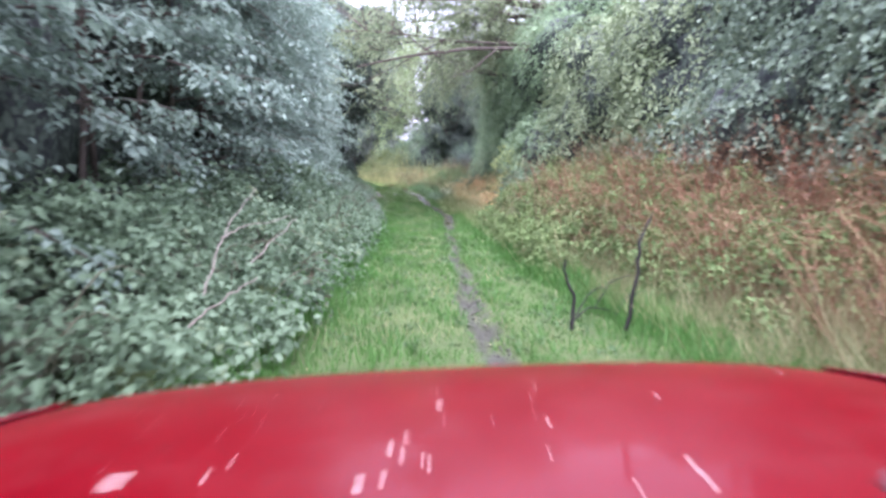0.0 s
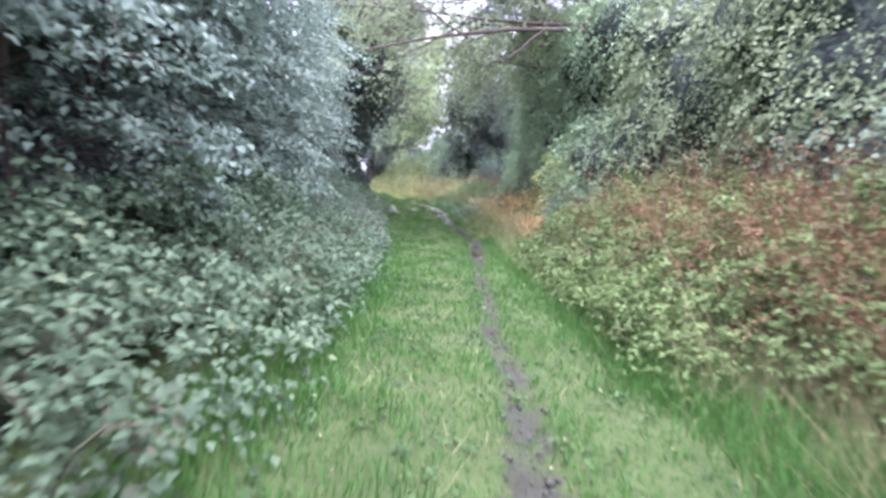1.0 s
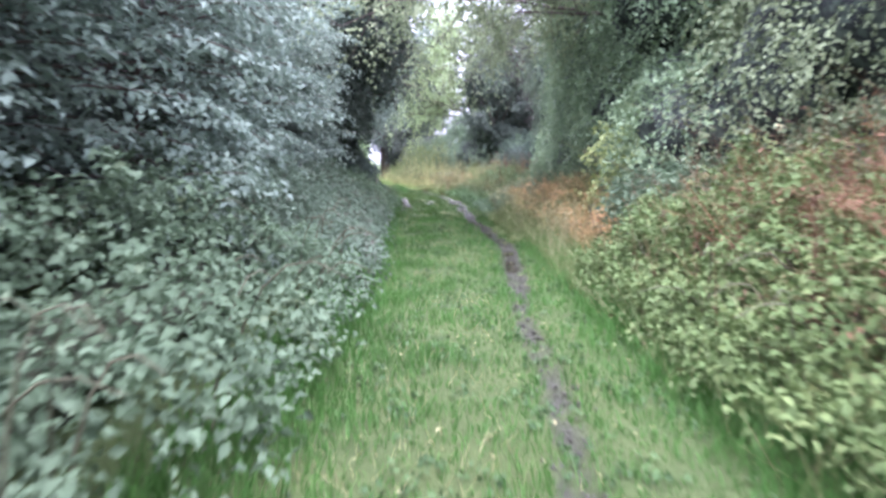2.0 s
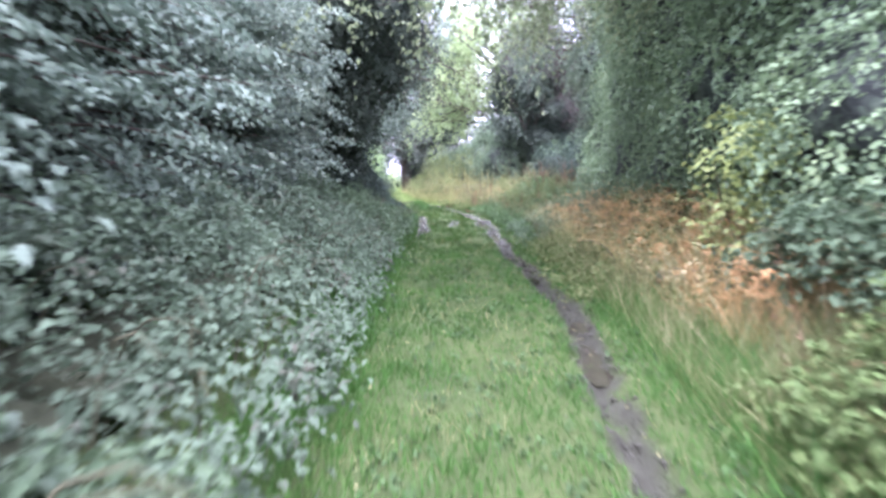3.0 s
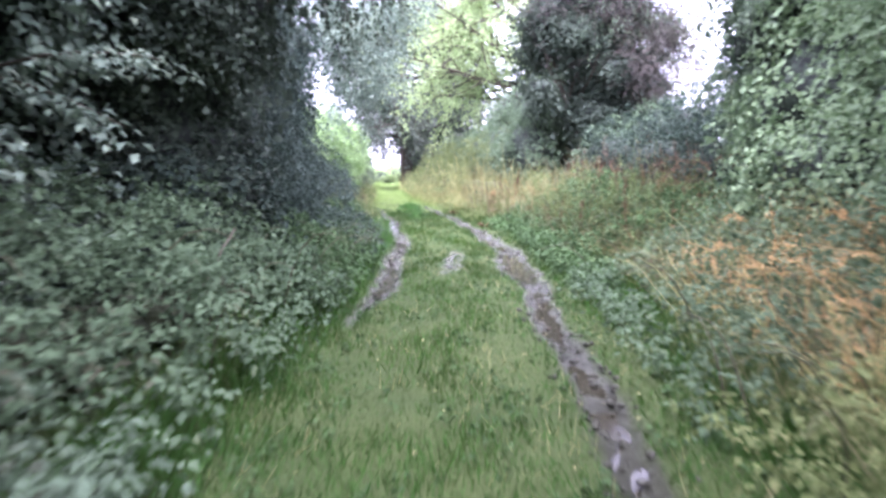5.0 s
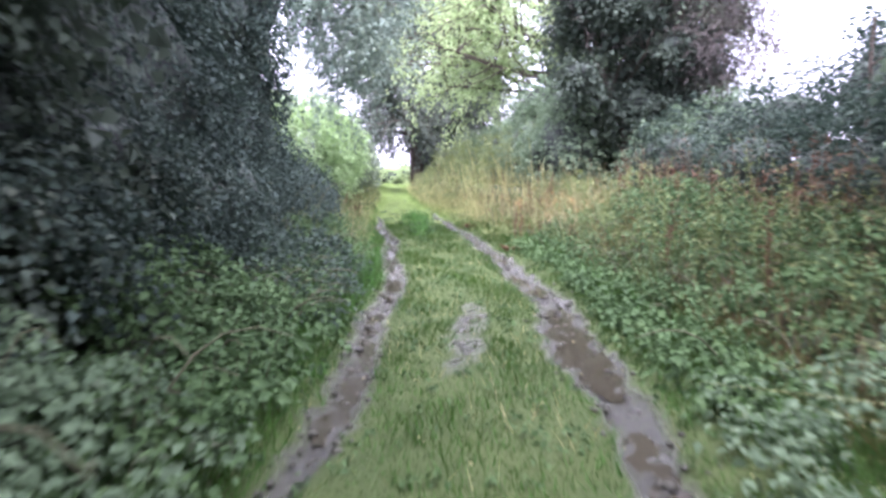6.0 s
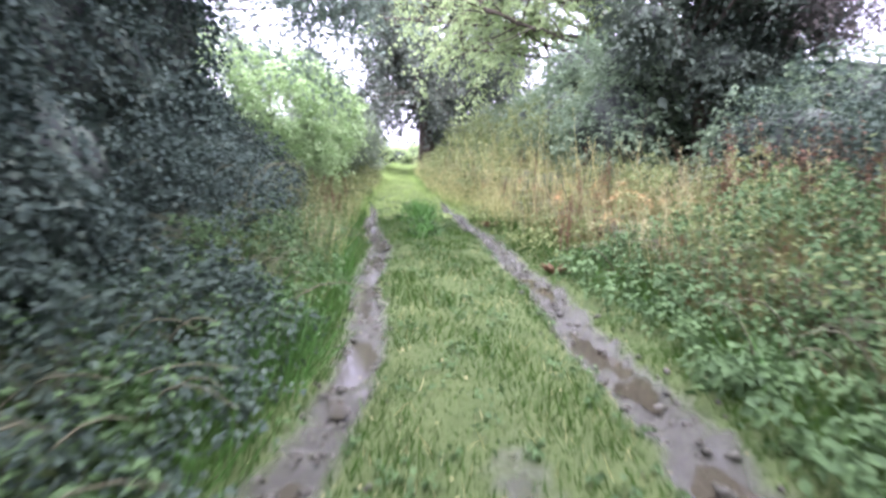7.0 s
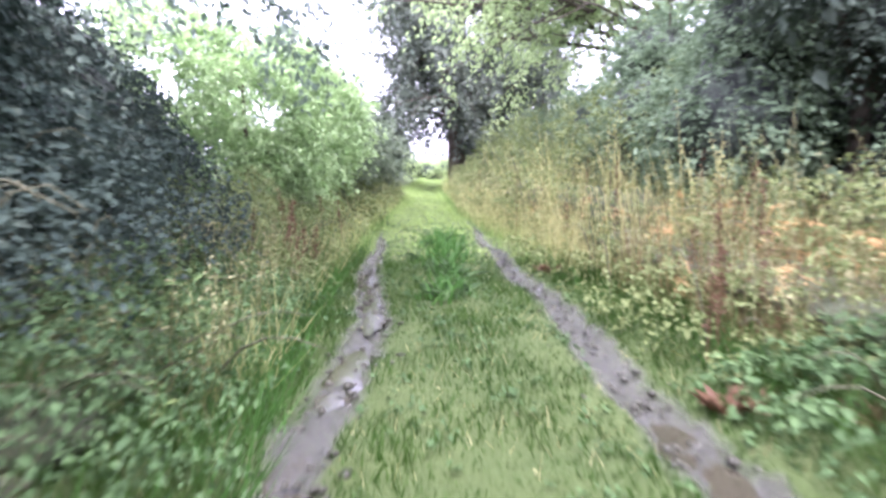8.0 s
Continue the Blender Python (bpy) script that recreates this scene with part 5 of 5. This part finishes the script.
# ---- sticks, stalks and a sapling ----
def stick(name, label, pts, r0, r1, material, category="branch"):
    p = np.array(pts, float)
    t = np.linspace(0, 1, 12)
    k = np.linspace(0, 1, len(p))
    q = np.stack([np.interp(t, k, p[:, a]) for a in range(3)], 1) + rng.normal(0, 0.008, (12, 3))
    return tagged(attach(name, tri_mesh(name, *tube(q, r0 + (r1 - r0) * t, 6)), material), label, category)


stick("dead_branch", "pale dead branch lying over brambles", [(-1.55, 3.0, 0.66), (-1.6, 3.6, 0.95), (-1.54, 4.3, 1.22)], 0.006, 0.003, M_PALE_WOOD)
stick("dead_branch", "pale thin dead branch across brambles", [(-1.6, 3.55, 0.92), (-1.5, 3.75, 0.98), (-1.25, 4.1, 1.02)], 0.006, 0.003, M_PALE_WOOD)
stick("dead_branch", "thin pale twig in brambles", [(-1.45, 3.7, 0.72), (-1.35, 4.0, 0.86), (-1.25, 4.35, 0.98)], 0.006, 0.003, M_PALE_WOOD)
stick("dead_branch", "thin pale stick low in nettles", [(-1.6, 2.9, 0.5), (-1.45, 3.1, 0.62), (-1.3, 3.3, 0.7)], 0.008, 0.004, M_PALE_WOOD)
stick("bare_stick", "bare pale stick standing out of brambles", [(-2.45, 24.0, 0.3), (-2.32, 24.1, 0.55), (-2.15, 24.3, 0.95)], 0.014, 0.009, M_PALE_WOOD)
for pts in ([(1.06, 4.75, 0.0), (1.07, 4.78, 0.3), (1.0, 4.8, 0.45), (0.98, 4.81, 0.62)], [(1.42, 4.4, 0.1), (1.48, 4.4, 0.55), (1.5, 4.42, 0.85), (1.61, 4.47, 1.07)]):
    stick("dead_stalk", "blackened broken hogweed stalk in the grass", pts, 0.018, 0.01, M_CHAR, "stalk")

for pts in ([(1.1, 5.0, 0.02), (1.3, 5.1, 0.12), (1.55, 5.15, 0.1)], [(1.2, 5.2, 0.02), (1.35, 5.3, 0.22), (1.5, 5.3, 0.3)], [(1.45, 5.4, 0.05), (1.6, 5.5, 0.28), (1.85, 5.6, 0.36)], [(1.6, 5.2, 0.05), (1.75, 5.35, 0.2), (1.95, 5.4, 0.22)]):
    stick("dead_twig", "blackened broken twig lying in the grass", pts, 0.009, 0.005, M_CHAR, "twig")

sap = thing("sapling", "young sapling with pale yellow-green leaves", "sapling", at=(2.6, 17.5, 0.38))
for dx, dy, h in ((0, 0, 1.6), (0.3, 0.2, 1.3), (-0.3, 0.1, 1.25), (0.1, -0.3, 1.4)):
    attach("stem", tri_mesh("stem", *limb((dx * 0.2, dy * 0.2, -0.1), (dx * 1.4, dy * 1.4, h), 0.012, 0.004, 0.06)[0]), M_STEM, sap)
m_ = 150
P_ = np.stack([rng.normal(0, 0.22, m_), rng.normal(0, 0.22, m_), rng.uniform(0.3, 1.6, m_)], 1)
D_ = np.stack([P_[:, 0], P_[:, 1] - 0.2, 0.15 + 0 * P_[:, 0]], 1) + rng.normal(0, 0.3, (m_, 3))
attach("leaves", tri_mesh("leaves", *sprays(P_, D_, 7, 0.22, 0.095, 0.6, 0.5, 0.6)), M_YELLOW, sap)


# ---- clods and pebbles of mud in the ruts ----
bm_ = bmesh.new()
bmesh.ops.create_icosphere(bm_, subdivisions=1, radius=1.0)
cv, cf = np.array([v.co[:] for v in bm_.verts]), np.array([[v.index for v in f.verts] for f in bm_.faces])
bm_.free()
clods = []
for k in range(2200):
    y = float(rng.uniform(4, 42))
    left_side = y > 26 and k % 2
    x = float((rut_left(y) if left_side else rut_right(y)) + rng.normal(0, (along(MUD_L, y) if left_side else along(MUD_R, y)) * 0.75))
    q = float(rng.uniform(0.006, 0.024)) * (1.4 if y > 20 else 0.9)
    clods.append((cv * q * rng.uniform(0.6, 1.4, 3) * [1, 1.2, 0.6] * (1 + 0.2 * rng.normal(0, 1, (len(cv), 1))) + [x, y, float(ground_at(x, y)) + q * 0.15], cf))
M_CLOD = rough_material("mud_clod", [(0.014, 0.014, 0.009), (0.033, 0.034, 0.022), (0.066, 0.07, 0.047)], 18.0, 0.55, 0.5)
tagged(attach("mud_clods", tri_mesh("mud_clods", *join_arrays(clods)), M_CLOD), "small wet clods of mud and stones in the ruts", "mud", kind="stuff")

# ---- tufts and rosettes on the lane's crown ----
for x, y, r, h in ((-2.7, 39.6, 0.34, 0.32), (-2.3, 37.3, 0.24, 0.24), (-2.95, 40.9, 0.36, 0.34), (-2.5, 38.4, 0.2, 0.22)):
    g = float(ground_at(x, y))
    tuft = thing("grass_tuft", "dark green tuft of coarse grass in the lane", "plant", "tufts on the lane", (x, y, g))
    m_ = int(620 * r)
    P_ = np.stack([rng.normal(0, r * 0.6, m_), rng.normal(0, r * 0.9, m_), np.full(m_, -0.01)], 1)
    attach("leaves", tri_mesh("leaves", *blades(P_, h * rng.uniform(0.4, 1.3, m_) * np.exp(-(P_[:, 0] / r) ** 2), rng.uniform(0.01, 0.028, m_), 1.2)), M_GRASS, tuft)
    a_ = rng.uniform(0, 6.28, 40)
    D_ = np.stack([np.cos(a_), np.sin(a_), rng.uniform(0.3, 1.4, 40)], 1)
    attach("broad_leaf", tri_mesh("broad_leaf", *leaf_arrays(np.stack([rng.normal(0, r * 0.5, 40), rng.normal(0, r * 0.7, 40), np.zeros(40)], 1), D_, unit(UP + rng.normal(0, 0.4, (40, 3))), rng.uniform(0.12, 0.26, 40), 0.06)), M_NETTLE, tuft)
n_ = 7000
fx, fy = scatter(n_, 4, 44, lambda v: along(EDGE_L, v) + 0.1, lambda v: along(EDGE_R, v) - 0.1)
ok_ = (mud_at(fx, fy) < 0.3) & (fbm(fx, fy, 1.6, 21.0) > -0.1)
P_ = np.stack([fx, fy, ground_at(fx, fy)], 1)[ok_]
tagged(attach("dry_lane_grass", tri_mesh("dry_lane_grass", *blades(P_, rng.uniform(0.05, 0.16, len(P_)), rng.uniform(0.004, 0.008, len(P_)), 1.0, 0.5, True)), M_STRAW), "yellowed dry blades among the lane's grass", "grass", kind="stuff")

# low clover, plantain and other small weeds among the grass
n_ = 5200
fx, fy = scatter(n_, 4, 44, lambda v: along(EDGE_L, v) + 0.05, lambda v: along(EDGE_R, v) - 0.05)
ok_ = (mud_at(fx, fy) < 0.35) & (fbm(fx, fy, 0.8, 33.0) > 0.02)
P_ = np.stack([fx, fy, ground_at(fx, fy) + 0.02], 1)[ok_]
D_ = np.stack([rng.normal(0, 0.5, len(P_)), rng.normal(0, 0.5, len(P_)), np.full(len(P_), 0.6)], 1)
tagged(attach("lane_weeds", tri_mesh("lane_weeds", *sprays(P_, D_, 5, 0.07, 0.042, 0.7, 0.6, 0.8, 0.5)), M_NETTLE), "clover and small broad-leaved weeds in the lane's grass", "weeds", kind="stuff")

# ---- fallen leaves on the lane ----
n_ = 500
fx, fy = scatter(n_, 3, 42, lambda v: along(EDGE_L, v), lambda v: along(EDGE_R, v))
fa = rng.uniform(0, 6.28, n_)
litter = leaf_arrays(np.stack([fx, fy, ground_at(fx, fy) + rng.uniform(0.01, 0.06, n_)], 1), np.stack([np.cos(fa), np.sin(fa), rng.normal(0, 0.2, n_)], 1), unit(UP + rng.normal(0, 0.3, (n_, 3))), rng.uniform(0.018, 0.04, n_), 0.02)
tagged(attach("fallen_leaves", tri_mesh("fallen_leaves", *litter), M_STRAW), "small pale fallen leaves scattered over the grass", "leaves", kind="stuff")


# ---- the red car at the start of the lane ----
def paint_material():
    m, nt, lk, bsdf = nodes_of("red_paint")
    nz = noise_node(nt, lk, 2.2, 6.0, 0.7)
    cr = ramp(nt, [(0.036, 0.0003, 0.0012), (0.054, 0.0004, 0.0017), (0.07, 0.0007, 0.0025), (0.078, 0.0012, 0.0034)])
    lk.new(nz.outputs[0], cr.inputs[0])
    # thin dried film of rain and road dirt
    film_n = noise_node(nt, lk, 9.0, 8.0, 0.75)
    film = nt.new("ShaderNodeMapRange")
    film.inputs[1].default_value, film.inputs[2].default_value = 0.48, 0.8
    film.inputs[3].default_value, film.inputs[4].default_value = 0.0, 0.16
    lk.new(film_n.outputs[0], film.inputs[0])
    dirt = nt.new("ShaderNodeMix")
    dirt.data_type = "RGBA"
    dirt.inputs[7].default_value = (0.09, 0.05, 0.045, 1)
    lk.new(film.outputs[0], dirt.inputs[0])
    lk.new(cr.outputs[0], dirt.inputs[6])
    lk.new(dirt.outputs[2], bsdf.inputs["Base Color"])
    bsdf.inputs["Roughness"].default_value = 0.3
    bsdf.inputs["Specular IOR Level"].default_value = 0.05
    bsdf.inputs["Coat Weight"].default_value = 0.11
    bsdf.inputs["Coat Roughness"].default_value = 0.05
    grime = noise_node(nt, lk, 40.0, 6.0)
    bp = nt.new("ShaderNodeBump")
    bp.inputs["Strength"].default_value = 0.06
    bp.inputs["Distance"].default_value = 0.004
    lk.new(grime.outputs[0], bp.inputs["Height"])
    lk.new(bp.outputs[0], bsdf.inputs["Normal"])
    return m


M_PAINT = paint_material()
M_BLACK = rough_material("black_plastic", [(0.012, 0.012, 0.013), (0.025, 0.025, 0.027), (0.04, 0.04, 0.042)], 60.0, 0.6, 0.2, gloss=0.4)
M_TYRE = rough_material("tyre_rubber", [(0.015, 0.014, 0.013), (0.03, 0.027, 0.024), (0.08, 0.065, 0.05)], 12.0, 0.85, 0.4)
M_ALLOY = rough_material("wheel_metal", [(0.3, 0.3, 0.31), (0.4, 0.4, 0.41), (0.5, 0.5, 0.5)], 20.0, 0.4, 0.1, gloss=0.6)
M_SPECK = rough_material("pale_debris", [(0.45, 0.42, 0.36), (0.65, 0.62, 0.56), (0.78, 0.76, 0.72)], 80.0, 0.6, 0.3)
M_LAMP, nt_, lk_, b_ = nodes_of("lamp_glass")
b_.inputs["Base Color"].default_value = (0.75, 0.77, 0.8, 1)
b_.inputs["Roughness"].default_value = 0.08
b_.inputs["Transmission Weight"].default_value = 0.6

car = thing("car", "muddy red car with leaf bits on its bonnet", "car")
car.matrix_world = Matrix.Translation((-0.393, -0.711, 0)) @ pose(0, 0, 0, 0, 0, -3.36) @ Matrix.Translation((0, 0, 1.0)) @ pose(0, 0, 0, 0, CAR_TILT, 0) @ Matrix.Translation((0, 0, -1.0))


def bonnet_height(u, v):
    """Height of the bonnet over the car's base: u across (-1..1), v from the scuttle (0) to the front lip (1)."""
    u = np.asarray(u, float)
    return 1.085 - 0.045 * v - 0.062 * v ** 3 - 0.014 * u ** 2 - 0.014 * u ** 6


def bonnet_place(u, v):
    half = 0.86 - 0.02 * v
    y = 0.42 + (0.955 - 0.05 * u ** 2 - 0.05 * u ** 6) * v
    return np.stack(np.broadcast_arrays(u * half, y, bonnet_height(u, v)), -1)


def grid_faces(a, b):
    k = (np.arange(a - 1)[:, None] * b + np.arange(b - 1)[None]).ravel()
    return np.stack([k, k + 1, k + b + 1, k + b], 1)


U, V = np.meshgrid(np.linspace(-0.93, 0.93, 41), np.linspace(0, 1, 26))
top = bonnet_place(U, V)
lip = []
for drop, out in ((0.006, 0.01), (0.02, 0.017), (0.045, 0.02), (0.08, 0.018)):
    row = bonnet_place(U[-1], V[-1])
    row[:, 1] += out
    row[:, 2] -= drop
    lip.append(row)
sheet = np.concatenate([top, np.array(lip)])
bonnet = attach("bonnet", tri_mesh("bonnet", sheet.reshape(-1, 3), grid_faces(len(sheet), 41)), M_PAINT, car, "glossy red bonnet with rain-wet specks")
md = bonnet.modifiers.new("skin", "SOLIDIFY")
md.thickness, md.offset = 0.012, -1
for side in (-1, 1):
    us = np.linspace(0.935, 1.0, 4) * side
    rows = []
    for v in np.linspace(0, 1, 26):
        inner = bonnet_place(us, np.full(4, v))
        edge = inner[-1]
        down = np.array([edge + [side * d, -0.05 * d, -h] for d, h in ((0.012, 0.012), (0.024, 0.045), (0.03, 0.12), (0.03, 0.3), (0.012, 0.42))])
        rows.append(np.concatenate([inner, down]))
    wing = attach("wing", tri_mesh("wing", np.array(rows).reshape(-1, 3), grid_faces(26, 9) if side < 0 else grid_faces(26, 9)[:, ::-1]), M_PAINT, car)
    md = wing.modifiers.new("skin", "SOLIDIFY")
    md.thickness, md.offset = 0.01, -1


def box(name, size, at, material, parent=None, bevel=0.03, label="", rot=(0, 0, 0)):
    bm = bmesh.new()
    bmesh.ops.create_cube(bm, size=1.0)
    bmesh.ops.scale(bm, vec=size, verts=bm.verts)
    bmesh.ops.bevel(bm, geom=bm.edges[:], offset=bevel, segments=3, affect="EDGES", profile=0.6)
    bmesh.ops.transform(bm, matrix=pose(*at, *rot), verts=bm.verts)
    return part(name, bm, material, parent, label)


box("grille", (1.1, 0.06, 0.2), (0, 1.28, 0.84), M_BLACK, car, 0.02, "black plastic front grille")
box("front_panel", (1.62, 0.1, 0.16), (0, 1.22, 0.66), M_PAINT, car, 0.04)
box("bumper", (1.72, 0.22, 0.22), (0, 1.34, 0.48), M_BLACK, car, 0.07, "black plastic bumper")
for side in (-1, 1):
    box("headlight", (0.28, 0.14, 0.17), (side * 0.66, 1.2, 0.85), M_LAMP, car, 0.05, "clear headlight")
box("scuttle", (1.6, 0.2, 0.05), (0, 0.32, 1.06), M_BLACK, car, 0.02, "black scuttle panel")
box("body", (1.7, 3.1, 0.62), (0, -1.35, 0.68), M_PAINT, car, 0.12)
box("deck", (1.5, 2.4, 0.04), (0, -1.2, 1.0), M_BLACK, car, 0.015, "black cover behind the bonnet")
box("underbody", (1.5, 3.9, 0.22), (0, -0.75, 0.42), M_BLACK, car, 0.05)
for x in (-0.68, 0.12):
    arm = tube([(x, 0.36, 1.1), (x + 0.3, 0.38, 1.112), (x + 0.6, 0.37, 1.11)], [0.009, 0.007, 0.006], 6)
    attach("wiper", tri_mesh("wiper", *arm), M_BLACK, car, "black wiper arm at rest")
for x in (-0.47, 0.47):
    bm = bmesh.new()
    bmesh.ops.create_uvsphere(bm, u_segments=12, v_segments=8, radius=0.018)
    p = bonnet_place(np.array(x / 0.86), np.array(0.2))
    bmesh.ops.transform(bm, matrix=pose(*p), verts=bm.verts)
    part("washer_nozzle", bm, M_BLACK, car, "small black washer nozzle")


def wheel(x, y):
    def ring(profile, name, material, parent):
        a = np.linspace(0, 2 * np.pi, 28, endpoint=False)
        v = np.array([[(px, r * np.cos(t), r * np.sin(t)) for px, r in profile] for t in a])
        v = v + [x, y, 0.34]
        n = len(profile)
        f = [(i * n + j, i * n + j + 1, ((i + 1) % 28) * n + j + 1, ((i + 1) % 28) * n + j) for i in range(28) for j in range(n - 1)]
        return attach(name, tri_mesh(name, v.reshape(-1, 3), np.array(f)), material, parent)
    hub = ring([(-0.1, 0.001), (-0.1, 0.06), (-0.06, 0.1), (-0.07, 0.19), (-0.09, 0.21), (0.09, 0.21), (0.07, 0.19), (0.06, 0.1), (0.1, 0.06), (0.1, 0.001)], "wheel", M_ALLOY, car)
    ring([(-0.09, 0.21), (-0.11, 0.26), (-0.105, 0.32), (-0.08, 0.34), (0.08, 0.34), (0.105, 0.32), (0.11, 0.26), (0.09, 0.21)], "tyre", M_TYRE, hub)


for x in (-0.75, 0.75):
    for y in (0.75, -1.9):
        wheel(x, y)

# bits of leaf, seed and mud lying on the wet bonnet: across, along, length and width in millimetres, turn
SPECKS = ((-0.07, 0.38, 20, 11, 20), (-0.05, 0.35, 17, 10, -5), (-0.01, 0.32, 15, 12, 40), (-0.02, 0.335, 9, 8, 0), (-0.1, 0.27, 34, 12, 15), (0.18, 0.46, 11, 10, 0), (0.16, 0.34, 10, 7, 0),
          (0.34, 0.29, 21, 15, -20), (0.34, 0.24, 22, 9, -8), (0.25, 0.23, 12, 9, 0), (0.09, 0.48, 7, 5, 0), (0.01, 0.49, 4, 4, 0), (0.19, 0.68, 6, 5, 20), (0.75, 0.83, 9, 8, 0), (-0.32, 0.32, 14, 7, 0), (-0.3, 0.36, 11, 5, 10))
SCRAPS = ((-0.45, 0.32, 96, 15, 4), (0.0, 0.575, 34, 3, 38), (-0.05, 0.42, 20, 4, -20), (0.4, 0.59, 12, 4, -40), (-0.07, 0.28, 18, 6, 10))


def flake(name, u, v, long_, wide, turn, material, label=""):
    """A thin, bent chip that lies on the paint."""
    p = bonnet_place(np.array(u), np.array(v))
    bm = bmesh.new()
    bmesh.ops.create_icosphere(bm, subdivisions=2, radius=1.0)
    for w in bm.verts:
        q = 1 + 0.3 * math.sin(5 * w.co.x + 40 * u) * math.cos(4 * w.co.y + 30 * v)
        w.co.x, w.co.y, w.co.z = w.co.x * q * long_ / 5000, w.co.y * q * wide / 7500, w.co.z * 0.0012 + 0.0015 * w.co.x ** 2
    bmesh.ops.transform(bm, matrix=pose(p[0], p[1], p[2] + 0.001, 0, 0, turn), verts=bm.verts)
    return part(name, bm, material, bonnet, label)


for u, v, long_, wide, turn in SPECKS:
    flake("speck", u, v, long_, wide, turn, M_SPECK)
for k in range(34):
    u, v = float(rng.uniform(-0.75, 0.85)), float(rng.uniform(0.36, 0.97))
    flake("speck", u, v, float(rng.uniform(2, 5)), float(rng.uniform(2, 4)), float(rng.uniform(0, 180)), M_SPECK)
for u, v, long_, wide, turn in SCRAPS:
    flake("leaf_scrap", u, v, long_, wide, turn, M_SPECK, "pale scrap of leaf")
